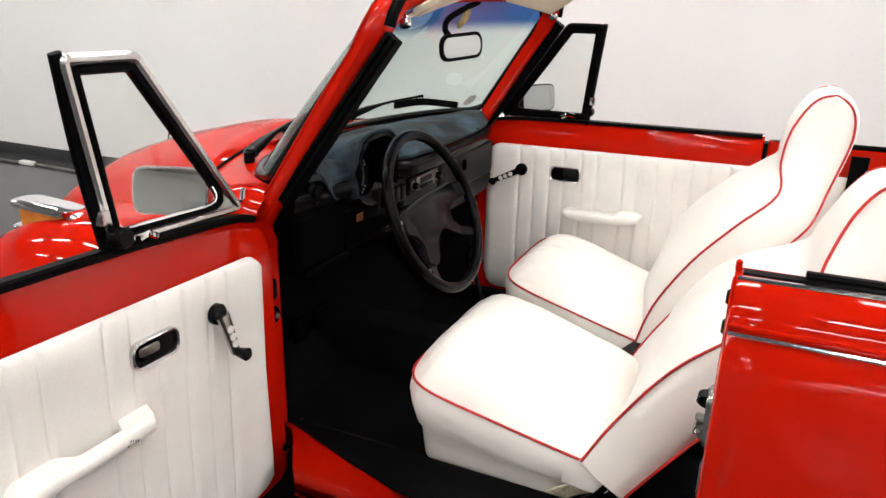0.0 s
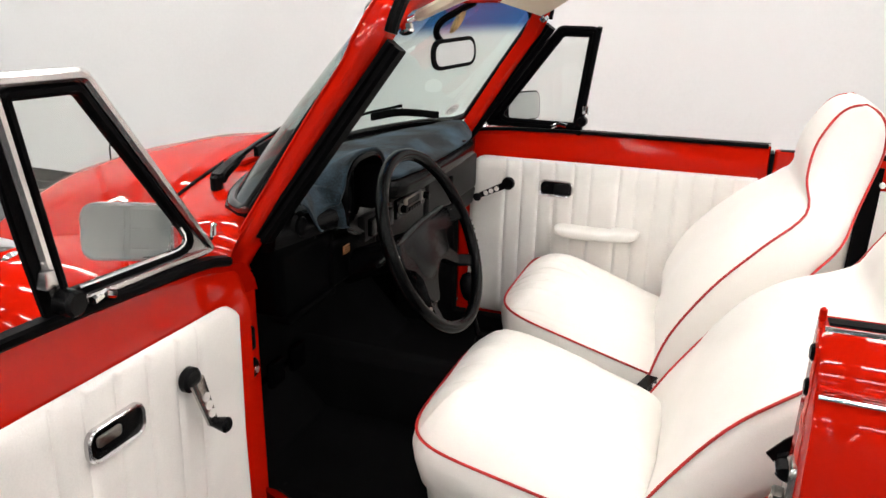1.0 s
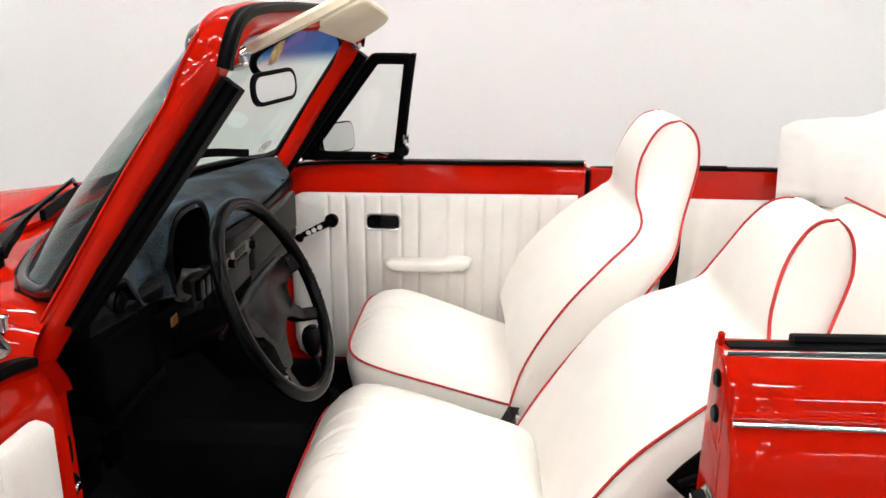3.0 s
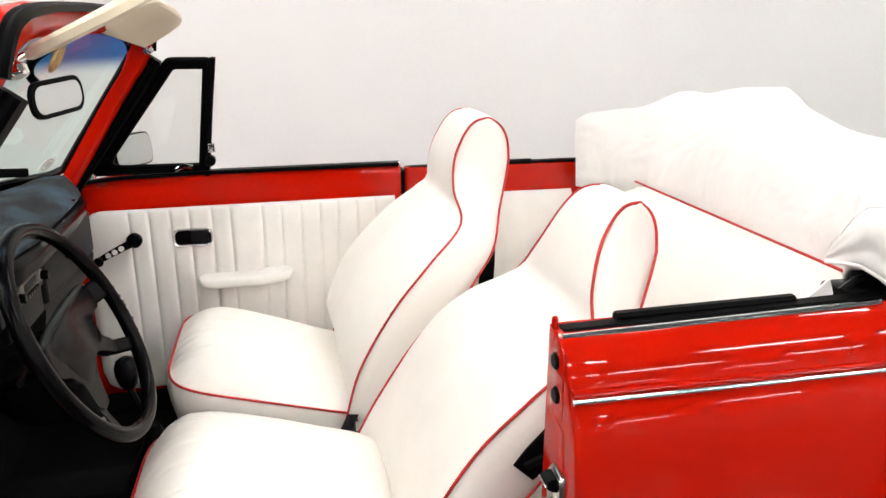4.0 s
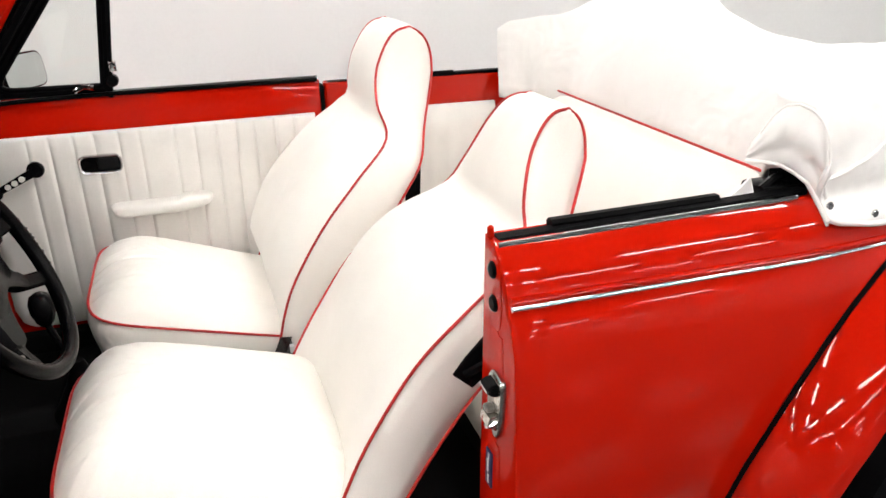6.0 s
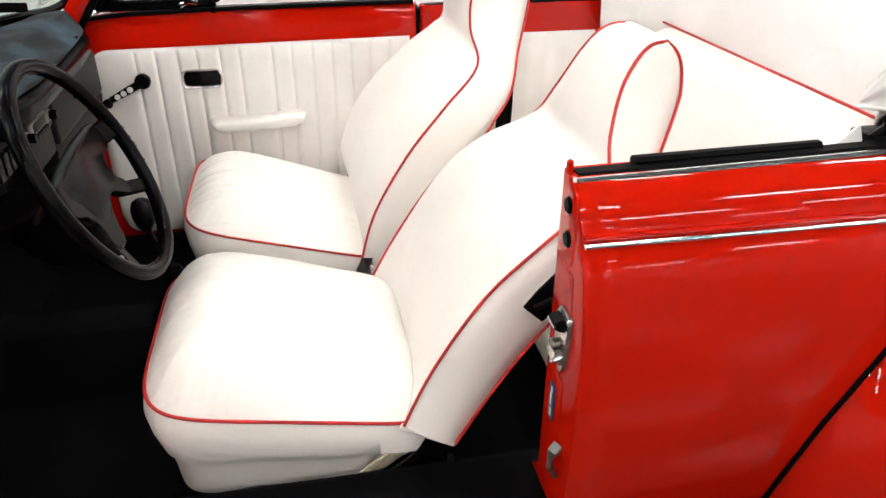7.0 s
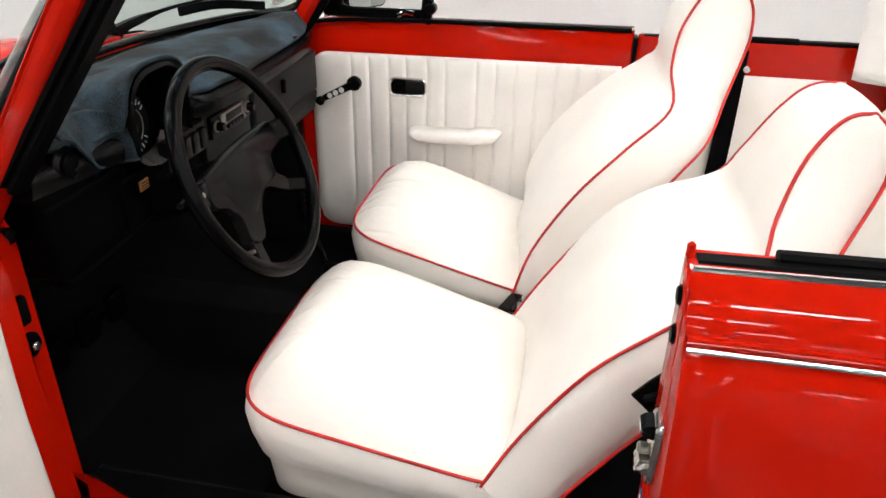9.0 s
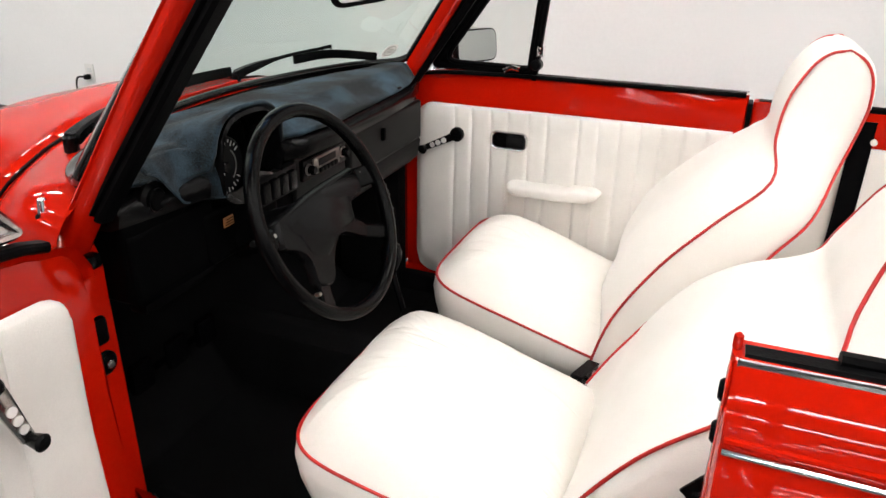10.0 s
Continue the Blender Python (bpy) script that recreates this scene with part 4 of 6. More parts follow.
    if opened:
        # a bar standing off the panel between two solid ends
        xa, xb, xn = -0.586, -0.318, -0.516
        for x in sorted(set([round(v, 4) for v in np.linspace(xa, xb, 45)] + [xa + 0.002, xa + 0.005, xn - 0.003, xn, xn + 0.002, xn + 0.005, xb - 0.005, xb - 0.002])):
            e = min(x - xa, xb - x) / 0.014
            sh = math.sqrt(max(0.12, 1 - max(0.0, 1 - e) ** 2))
            back = 0.58 * min(1.0, max(0.0, (x - xn) / 0.005))
            f = min(1.0, max(0.0, (-0.388 - x) / 0.045))
            back = min(back, 0.58 * f * f * (3 - 2 * f))
            sec = ((back, 0.7095), (back + 0.05, 0.7115), (0.82, 0.7115), (0.91, 0.708), (0.985, 0.700), (1.0, 0.6935), (0.975, 0.688), (0.86, 0.682), (max(back, 0.3) + 0.1, 0.672), (back, 0.668))
            arm.append([(x + 0.022 * a, s * (0.590 - 0.0495 * (a if a < back + 0.01 else back + (a - back) * sh)), 0.692 + (z - 0.692) * (0.6 + 0.4 * sh)) for a, z in sec])
    else:
        tops = [(-0.610, 0.684), (-0.600, 0.692), (-0.585, 0.695), (-0.56, 0.695), (-0.435, 0.695), (-0.420, 0.703), (-0.41, 0.705), (-0.36, 0.704), (-0.342, 0.694)]
        low = [(-0.610, 0.679), (-0.598, 0.668), (-0.578, 0.656), (-0.42, 0.660), (-0.375, 0.666), (-0.355, 0.676), (-0.342, 0.686)]
        x0p, x1p = -0.610, -0.342
        for k in range(41):
            x = x0p + (x1p - x0p) * k / 40
            hi, lo = lerp_table(tops, x), lerp_table(low, x)
            e = min(x - x0p, x1p - x) / 0.014
            sh = math.sqrt(max(0.04, 1 - max(0.0, 1 - e) ** 2))
            arm.append([(x, s * (0.590 - 0.054 * sh * a), lo + (hi - lo) * b) for a, b in ((0, 0.96), (0.4, 1), (0.75, 0.97), (0.93, 0.86), (1, 0.66), (0.99, 0.3), (0.9, 0.1), (0.6, 0.0), (0, 0.02))])
    part("pull_handle", loft(arm), PANEL, grp, "white moulded pull handle", 38 if opened else 60)
    if opened:
        rnd = random.Random(7)
        for k in range(6):
            a = Vector((-0.512 + 0.0035 * k + rnd.uniform(-0.002, 0.002), s * 0.5403, 0.6935 + rnd.uniform(-0.0035, 0.004)))
            part("scuff", tube([a, a + Vector((rnd.uniform(0.001, 0.004), 0, rnd.uniform(-0.004, 0.003)))], 0.0008, 5), DARKGREY, grp, "dark scratch on the handle")
        part("drain_plug", rod((-0.992, s * 0.614, 0.385), (-0.992, s * 0.598, 0.385), 0.010, 16, 0.002), RUBBER, grp, "black rubber drain plug")
    # belt seal and outer trim
    path = [(x, s * (0.622 + lerp_table(PLAN, x) * 0.4), lerp_table(ztop, x) + (0.006 if opened else 0.002)) for x in np.linspace(-0.905 if opened else -0.885, -0.02, 24)]
    parts.append(part("belt_seal", sweep(path, box_profile(0.026, 0.016 if opened else 0.011)), RUBBER, grp, "black rubber belt seal"))
    path = [(x, s * (0.642 + lerp_table(PLAN, x) * 0.9), lerp_table(ztop, x) + 0.003) for x in np.linspace(-0.86, -0.014, 24)]
    parts.append(part("belt_trim", sweep(path, box_profile(0.010, 0.012)), CHROME, grp, "chrome belt trim"))
    # vent window
    lean = lambda z: s * (0.622 - 0.055 * (z - 0.985) / 0.31)
    A, B, C, D = ((-0.901, 0.984), (-0.598, 1.304), (-0.445, 1.302), (-0.548, 0.992)) if opened else ((-0.876, 0.984), (-0.634, 1.297), (-0.512, 1.297), (-0.556, 0.984))
    def inset(dist, radius):
        """The vent window's outline moved inwards by a distance for each edge, its lower front corner rounded."""
        quad, P = [Vector(q) for q in (A, B, C, D)], []
        for i in range(4):
            p, a, b = quad[i], quad[i - 1], quad[(i + 1) % 4]
            e0, e1 = (p - a).normalized(), (b - p).normalized()
            n0, n1 = Vector((e0.y, -e0.x)) * dist[i - 1], Vector((e1.y, -e1.x)) * dist[i]
            k = ((n1 - n0).x * e1.y - (n1 - n0).y * e1.x) / (e0.x * e1.y - e0.y * e1.x)
            P.append(p + n0 + e0 * k)
        loop = []
        for i in range(4):
            p, a, b = P[i], P[i - 1], P[(i + 1) % 4]
            rr = radius if i == 0 else 0.010
            u, w = p + (a - p).normalized() * rr, p + (b - p).normalized() * rr
            loop += [u * (1 - t) ** 2 + p * 2 * t * (1 - t) + w * t * t for t in (0, 0.2, 0.4, 0.6, 0.8, 1)]
        return loop

    ring3 = lambda loop, d=0.0: [(q.x, lean(q.y) + s * d, q.y) for q in loop]
    k = 1.0 if opened else 0.9
    chrome_loop, seal_loop, lip_loop, glass_loop = inset([d * k for d in (0.008, 0.008, 0.021 if opened else 0.016, 0.010)], 0.012), inset([d * k for d in (0.0235, 0.0235, 0.0345 if opened else 0.026, 0.022)], 0.055), inset([d * k for d in (0.031, 0.031, 0.041, 0.030)], 0.055), inset([d * k for d in (0.026, 0.026, 0.037 if opened else 0.028, 0.024)], 0.055)
    parts.append(part("vent_frame", sweep(ring3(chrome_loop), box_profile(0.016 if opened else 0.020, 0.022, 0.3), True, up=(0, 1, 0)), SATIN if opened else RUBBER, grp, "chrome vent window frame" if opened else "black vent window frame", 30))
    parts.append(part("vent_seal", sweep(ring3(seal_loop), box_profile(0.015, 0.018, 0.3), True, up=(0, 1, 0)), RUBBER, grp, "black vent window seal"))
    corner = [chrome_loop[2]] + seal_loop[:6]
    parts.append(part("vent_gusset", loft([ring3(corner, -0.006), ring3(corner, 0.006)]), SATIN if opened else RUBBER, grp))
    if opened:
        parts.append(part("vent_lip", tube(ring3([lip_loop[23].lerp(lip_loop[0], f) for f in (0.02, 0.4, 0.8)] + lip_loop[:6], -0.007), 0.0035, 8), CHROME, grp, "thin bright glass edge"))
    gl = part("vent_glass", loft([ring3(glass_loop, -0.002), ring3(glass_loop, 0.002)]), GLASS, grp, "clear vent window glass")
    gl.visible_shadow = False
    parts.append(gl)
    # guide rail behind the vent window
    parts.append(part("window_rail", sweep(smooth_path([(D[0] - (0.013 if opened else 0.008), lean(1.0) + s * 0.002, 0.975), ((C[0] + D[0]) / 2 - (0.0095 if opened else 0.007), lean(1.14) + s * 0.002, 1.145), (C[0] - (0.018 if opened else 0.006), lean(1.295) + s * 0.002, C[1] + 0.001)]), box_profile(0.019 if opened else 0.014, 0.010 if opened else 0.018, 0.2), up=(0, 1, 0)), RUBBER, grp, "black window guide rail"))
    k0 = Vector((-0.556, s * 0.600, 1.018)) if opened else Vector((D[0] + 0.006, s * 0.600, 1.022))
    parts.append(part("vent_knob", rod(k0, k0 - Vector((0, s * 0.030, 0)), 0.018 if opened else 0.0155, 20, 0.004), PLASTIC, grp, "round black vent knob"))
    parts.append(part("vent_clip", rbox(k0.x + (0.010 if opened else -0.002), k0.x + (0.026 if opened else 0.014), s * 0.608, s * 0.590, k0.z + 0.022, k0.z + 0.046, 0.002), SATIN if opened else CHROME, grp, "small bright clip"))
    parts.append(part("vent_latch", sweep([(-0.645, s * 0.602, 0.996), (-0.620, s * 0.594, 1.008), (-0.598, s * 0.592, 1.004)], box_profile(0.012, 0.012)), CHROME, grp, "chrome vent latch"))
    # outside mirror
    mc = Vector((-0.808, s * 0.720, 1.028)) if opened else Vector((-0.775, s * 0.735, 1.035))
    ma = 0.40 if opened else 0.55
    mu, mn = Vector((math.sin(ma), s * math.cos(ma), 0)), Vector((math.cos(ma), -s * math.sin(ma), 0.165 if opened else 0.11)).normalized()
    mv = mn.cross(mu).normalized() * (1 if s > 0 else -1)
    mv = mv if mv.z > 0 else -mv
    place = lambda u, v, w: mc + mu * u + mv * v + mn * w
    mh = part("outside_mirror", plate(rounded(0.148, 0.094, 0.024), 0.022, lambda u, v, w: place(u, v, w - 0.020), 0.0), SATIN if opened else PLASTIC, grp, "chrome outside mirror" if opened else "slim dark outside mirror")
    parts.append(mh)
    parts.append(part("mirror_glass", plate(rounded(0.140, 0.086, 0.021), 0.002, lambda u, v, w: place(u, v, w + 0.0025)), MIRROR, grp, "silver mirror glass"))
    parts.append(part("mirror_arm", tube(smooth_path([(-0.89, s * 0.635, 0.950), (-0.88, s * 0.675, 0.970), tuple(mc + Vector((-0.03, 0, -0.025))), tuple(mc - mn * 0.012)]), 0.007, 10), CHROME, grp, "chrome mirror arm"))
    if opened:
        turn = Matrix.Translation((HX, s * HY, 0)) @ pose(0, 0, 0, 0, 0, s * opened) @ Matrix.Translation((-HX, -s * HY, 0))
        # the open door hangs a little on its hinges
        sag = Matrix.Translation((-0.20, 0, 0.9)) @ pose(0, 0, 0, 0, -2.2, 0) @ Matrix.Translation((0.20, 0, -0.9))
        grp.matrix_basis = turn @ sag
    return grp


door(1, 0)
door(-1, 88.5)

# ---- front seats ----
FAR_BACKREST = dict(
    front=[(-0.242, 0.478), (-0.205, 0.608), (-0.124, 0.748), (-0.034, 0.853), (0.047, 0.933), (0.042, 1.002), (0.051, 1.069), (0.079, 1.138), (0.114, 1.178)],
    back=[(-0.156, 0.433), (-0.076, 0.572), (-0.002, 0.694), (0.074, 0.804), (0.128, 0.869), (0.156, 0.950), (0.184, 1.049), (0.192, 1.120), (0.162, 1.167)],
    wide=[0.242, 0.245, 0.246, 0.239, 0.202, 0.157, 0.132, 0.119, 0.111],
    mid=[0.291, 0.293, 0.296, 0.302, 0.303, 0.312, 0.321, 0.322, 0.316])
NEAR_BACKREST = dict(
    front=[(-0.224, 0.512), (-0.170, 0.607), (-0.082, 0.732), (0.015, 0.820), (0.112, 0.883), (0.136, 0.956), (0.161, 1.021), (0.192, 1.079), (0.222, 1.098)],
    back=[(-0.137, 0.452), (-0.066, 0.546), (0.021, 0.657), (0.121, 0.751), (0.184, 0.818), (0.224, 0.903), (0.263, 0.993), (0.273, 1.049), (0.252, 1.091)],
    wide=[0.249, 0.240, 0.236, 0.230, 0.195, 0.139, 0.106, 0.089, 0.075],
    mid=[-0.318, -0.307, -0.301, -0.301, -0.306, -0.311, -0.310, -0.313, -0.324])


PLEATS = [(0.150, 0.12, 0.006), (0.108, 0.15, 0.008), (0.060, 0.18, 0.009), (0.014, 0.21, 0.011), (-0.048, 0.22, 0.011), (-0.112, 0.17, 0.009)]


def front_seat(y0, slope, z0, dome, shape, puff, outer, label):
    seat = thing("front_seat", label, "car seat", "front seats", m=pose(0, y0, 0))
    # cushion: stacked rounded outlines, the piping runs round its upper edge
    cx, hx, hy, K = -0.420, 0.226, 0.240, 400

    def creases(c, d, j):
        """Small gathers of the cover where it is pulled over the front and outer edge."""
        k = max(0.0, -c - 0.1) + 0.7 * max(0.0, outer * d - 0.3)
        return k * (noise.noise((j * 0.33, y0 * 5, 1.7)) + 0.6 * noise.noise((j * 0.9, y0 * 5, 4.1)))

    def outline(scale_x, scale_y, lift, keep=1.0, jitter=0.0, pucker=0.0):
        ring = []
        for j in range(K):
            a = 2 * math.pi * j / K
            c, d = math.cos(a), math.sin(a)
            n = 5.5 if c < 0 else 9.0
            rr = (abs(c) ** n + abs(d) ** n) ** (-1 / n)
            x, y = hx * (scale_x if c < 0 else scale_x ** 0.5 * 1.12) * rr * c, hy * scale_y * rr * d
            zp = z0 - slope * x
            up = lift * (1.10 - 0.34 * x / hx * (1 - 0.8 * (x / hx) ** 2 if x < 0 else 1)) if lift > 0.002 else lift
            if lift > 0.002:
                # pleats that run back from the front edge
                for yk, reach, deep in PLEATS:
                    up -= deep * max(0.0, 1 - abs(y * outer * -1 - yk) / 0.0065) * max(0.0, 1 - (x + hx) / reach) ** 0.7 * min(1.0, lift / 0.012)
            ring.append(Vector((cx + x, y, zp * keep + (0.360 + 0.085 * max(0.0, (x - 0.12) / 0.13) if outer < 0 else 0.372) * (1 - keep) + up + jitter * noise.noise((x * 9, y * 9, y0)) + pucker * creases(c, d, j * 0.5))))
        return ring

    levels = [outline(0.90, 0.90, 0.0, 0.06, 0.012), outline(0.93, 0.93, 0.02, 0.30, 0.01), outline(0.975, 0.97, -0.012, 0.55, 0.006), outline(1.020, 1.010, -0.066, 1.0, 0.0, 0.003), outline(1.038, 1.022, -0.034, 1.0, 0.0, 0.002), outline(1.020, 1.012, -0.012), outline(1.0, 1.0, 0.0)]
    levels += [outline(k, k, dome * 1.04 * (1 - k ** 3.6), 1.0, 0.003, 0.0042 * max(0.0, min(1.0, (k - 0.6) / 0.25)) * (1.0 if k < 0.95 else 0.6)) for k in (0.985, 0.965, 0.935, 0.90, 0.85, 0.80, 0.73, 0.66, 0.57, 0.48, 0.28, 0.10)]
    cushion = part("cushion", loft(levels), CUSHION, seat, "white vinyl seat cushion", 75)
    rim = outline(1.006, 1.006, 0.001)
    part("piping", tube([p for p in rim if p.x < (-0.207 if outer < 0 else -0.226)], 0.0030, 8), PIPE, cushion, "red piping")
    # backrest with its headrest, in one cover
    f3 = smooth_path([(x, 0, z) for x, z in shape["front"]], 5)
    b3 = smooth_path([(x, 0, z) for x, z in shape["back"]], 5)
    line = f3 + [(f3[-1] + b3[-1]) / 2 + Vector((0, 0, 0.014))] + b3[::-1]
    for _ in range(16):
        line = [p if abs(i - len(f3)) > 9 else p * 0.5 + (line[i - 1] + line[i + 1]) * 0.25 for i, p in enumerate(line)]
    f3, b3 = line[:len(f3)], line[:len(f3):-1]
    wm = smooth_path([(w, m - y0, 0) for w, m in zip(shape["wide"], shape["mid"])], 5)
    rings, left, right, lback, rback = [], [], [], [], []
    n = len(f3)
    for i, (f, b, q) in enumerate(zip(f3, b3, wm)):
        w, off, t = q.x, Vector((0, q.y, 0)), i / (n - 1)
        out = (f - b).normalized()
        low = max(0.0, 1 - t / 0.62)
        crown = lerp_table([(0, -0.03), (0.06, 0.006), (0.13, 0.060), (0.22, 0.076), (0.32, puff * 1.18), (0.42, puff * 1.05), (0.5, puff * 0.85), (0.55, puff * 0.5), (0.60, 0.012), (1, 0.008)] if outer > 0 else [(0, -0.050), (0.08, -0.025), (0.2, 0.020), (0.32, puff), (0.42, puff), (0.5, puff * 0.72), (0.56, puff * 0.3), (0.62, 0.012), (1, 0.008)], t)
        ring = []
        for u in [math.copysign(1 - (1 - abs(k)) ** 1.5, k) for k in np.linspace(-1, 1, 23)]:
            p = f + Vector((0, u * w, 0)) + out * crown * (1 - abs(u) ** (1.6 if crown < 0 else (9 if outer > 0 else 6) if u > 0 else 3.2)) * (1 - 0.30 * max(0, 1 - abs(u) / 0.7) * low)
            ring.append(p + out * 0.003 * noise.noise((u * 2.3, t * 7, y0 * 9)) * (1 - u * u))
        side = [f.lerp(b, k) + Vector((0, w + 0.006 * math.sin(math.pi * k), 0)) for k in (0.25, 0.5, 0.75)]
        backp = [b + Vector((0, u * w * 0.98, 0)) - out * 0.014 * (1 - u ** 4) for u in np.linspace(1, -1, 9)]
        other = [Vector((p.x, -p.y, p.z)) for p in reversed(side)]
        rings.append([p + off for p in ring + side + backp + other])
        e = out * 0.001
        right.append(f + Vector((0, w + 0.001, 0)) + e + off)
        left.append(f + Vector((0, -w - 0.001, 0)) + e + off)
        rback.append(b + Vector((0, w * 0.985, 0)) - e + off)
        lback.append(b + Vector((0, -w * 0.985, 0)) - e + off)
    # rounded crown of the headrest
    mid = sum((p for p in rings[-1]), Vector()) / len(rings[-1])
    lift = Vector((0.001, 0, 0.006))
    for k, up in ((0.92, 0.5), (0.75, 0.85), (0.45, 1.05), (0.15, 1.15)):
        rings.append([mid + Vector(((p.x - mid.x) * k, (p.y - mid.y) * (0.5 + 0.5 * k), (p.z - mid.z) * k)) + lift * up for p in rings[n - 1]])
    backrest = part("backrest", loft(rings), VINYL, seat, "white vinyl backrest with built-in headrest", 75)
    for a, b in ((left, lback), (right, rback)):
        over = a + [a[-1].lerp(b[-1], 0.5) + Vector((0, 0, 0.004))] + list(reversed(b))
        part("piping", tube(over, 0.0029, 8), PIPE, backrest, "red piping")
    # hem of the cover, recliner opening with its lever
    a, b = left[0], lback[0]
    part("cover_hem", sweep([a + Vector((-0.004, 0.002, 0)), a.lerp(b, 0.5) + Vector((0, 0.002, -0.003)), b + Vector((0, 0.002, 0))], box_profile(0.006, 0.010)), VINYL, backrest)
    sx, sz = shape["front"][3][0] - 0.015, shape["front"][3][1] - 0.820
    cut = [Vector((x + sx, outer * (shape["wide"][2] + 0.009) + shape["mid"][2] - y0, z + sz)) for x, z in ((-0.022, 0.710), (0.000, 0.738), (0.030, 0.768), (0.066, 0.745), (0.045, 0.705), (0.011, 0.679))]
    part("recliner_slot", loft([cut, [p - Vector((0, outer * 0.02, 0)) for p in cut]]), PLASTIC, backrest, "black recliner slot")
    part("recliner_lever", tube([cut[0].lerp(cut[4], 0.3) + Vector((0, outer * 0.002, 0)), cut[0].lerp(cut[3], 0.5) + Vector((0, outer * 0.012, 0)), cut[3] + Vector((0, outer * 0.012, 0))], 0.008, 8), PLASTIC, backrest, "black recliner lever")
    part("seat_frame", rbox(-0.60, -0.20, -0.195, 0.195, 0.345, 0.40, 0.01), PLASTIC, seat, "black seat frame")
    for s in (-1, 1):
        part("seat_rail", rbox(-0.63, -0.12, s * 0.185 - 0.018, s * 0.185 + 0.018, 0.284, 0.345, 0.005), PLASTIC, seat, "black seat rail")
        part("back_hinge", rbox(-0.245, -0.14, s * 0.205 - 0.008, s * 0.205 + 0.008, 0.36, 0.455, 0.006), PLASTIC, seat)
    for x in (-0.552, -0.486):
        part("rail_bolt", rod((x, outer * 0.206, 0.318), (x, outer * 0.216, 0.318), 0.009, 12, 0.003), STEEL, seat, "steel rail bolt")
    if outer < 0:
        # the cover is torn and yellowed at its rear corner, over a dark steel strap
        patch = []
        for i in range(15):
            k = i / 14
            x, lo, hi = -0.312 + 0.138 * k, 0.368 + 0.078 * k ** 1.2, 0.384 + 0.090 * k ** 0.7
            patch.append([(x + 0.010 * (1 - h), -0.226 - 0.016 * h + 0.018 * k ** 3 + 0.007 * noise.noise((x * 60, h * 3, 2.0)), lo + (hi - lo) * h + 0.004 * noise.noise((x * 90, h * 2, 5.0))) for h in (0, 0.2, 0.4, 0.6, 0.8, 1.0)])
        torn = part("soiled_corner", loft(patch, False, False), SOIL, seat, "torn yellowed corner of the cover", 60)
        sol = torn.modifiers.new("thickness", "SOLIDIFY")
        sol.thickness = 0.003
        part("slide_lever", tube(smooth_path([(-0.262, -0.262, 0.365), (-0.256, -0.264, 0.345), (-0.216, -0.266, 0.340), (-0.186, -0.264, 0.348), (-0.190, -0.262, 0.384), (-0.225, -0.262, 0.372)], 4, True), 0.0035, 8, True), PLASTIC, seat, "black wire slide lever")
        part("seat_strap", sweep(smooth_path([(-0.30, -0.232, 0.362), (-0.25, -0.236, 0.382), (-0.20, -0.232, 0.418), (-0.172, -0.222, 0.452)]), box_profile(0.006, 0.016)), GLOSSY, seat, "dark steel strap under the cushion")
    return seat


front_seat(0.303, 0.27, 0.540, 0.066, FAR_BACKREST, 0.060, 1, "white vinyl bucket seat with red piping beside the passenger door")
front_seat(-0.306, 0.185, 0.534, 0.098, NEAR_BACKREST, 0.042, -1, "white vinyl driver bucket seat with red piping, slightly reclined")

# ---- rear seat and inner side panels ----
rear = thing("rear_seat", "white vinyl rear bench with red piping along its top", "car seat")
rings = []
for y in np.linspace(-0.56, 0.56, 25):
    e = 1 - max(0, abs(y) - 0.50) / 0.06 * 0.25
    b = 0.010 * noise.noise((y * 6, 0, 4))
    rings.append([(0.38, y, 0.46), (0.41 + b, y, 0.55), (0.51 + b, y, 0.75), (0.60 + b, y, 0.895 * e + 0.1 * (1 - e)), (0.645, y, 0.936 * e + 0.06 * (1 - e)), (0.68, y, 0.938 * e), (0.72, y, 0.80), (0.72, y, 0.46)])
rest = part("backrest", loft(rings), VINYL, rear, "white vinyl rear backrest", 60)
part("piping", tube([(0.640, y, 0.949) for y in np.linspace(-0.50, 0.50, 14)], 0.0032, 8), PIPE, rest, "red piping")
rings = []
for y in np.linspace(-0.54, 0.54, 17):
    rings.append([(0.125, y, 0.375), (0.105, y, 0.43), (0.13, y, 0.475), (0.25, y, 0.485), (0.42, y, 0.46), (0.44, y, 0.375)])
part("cushion", loft(rings), VINYL, rear, "white vinyl rear cushion", 60)
part("seat_base", rbox(0.14, 0.44, -0.53, 0.53, 0.286, 0.378, 0.01), CARPET, rear, "black carpeted seat base")
for s in (-1, 1):
    rings = []
    for x in np.linspace(0.03, 0.52, 26):
        g = 0.004 * (abs((x * 16) % 1 - 0.5) < 0.07)
        rings.append([(x, s * (0.592 - o + g * (o > 0.005)), z) for z, o in ((0.40, 0), (0.41, 0.010), (0.6, 0.014), (0.8, 0.013), (0.880, 0.010), (0.895, 0))])
    part("side_trim", loft(rings, False, False), PANEL, car, "white pleated trim beside the rear seat", 50)
belt = thing("seat_belt", "black woven seat belt hanging beside the passenger seat", "seat belt")
part("webbing", sweep(smooth_path([(0.247, 0.572, 0.962), (0.247, 0.571, 0.90), (0.247, 0.569, 0.80), (0.246, 0.566, 0.68), (0.238, 0.560, 0.56), (0.228, 0.555, 0.48)]), box_profile(0.047, 0.003, 0.1), up=(0, 1, 0)), RUBBER, belt)
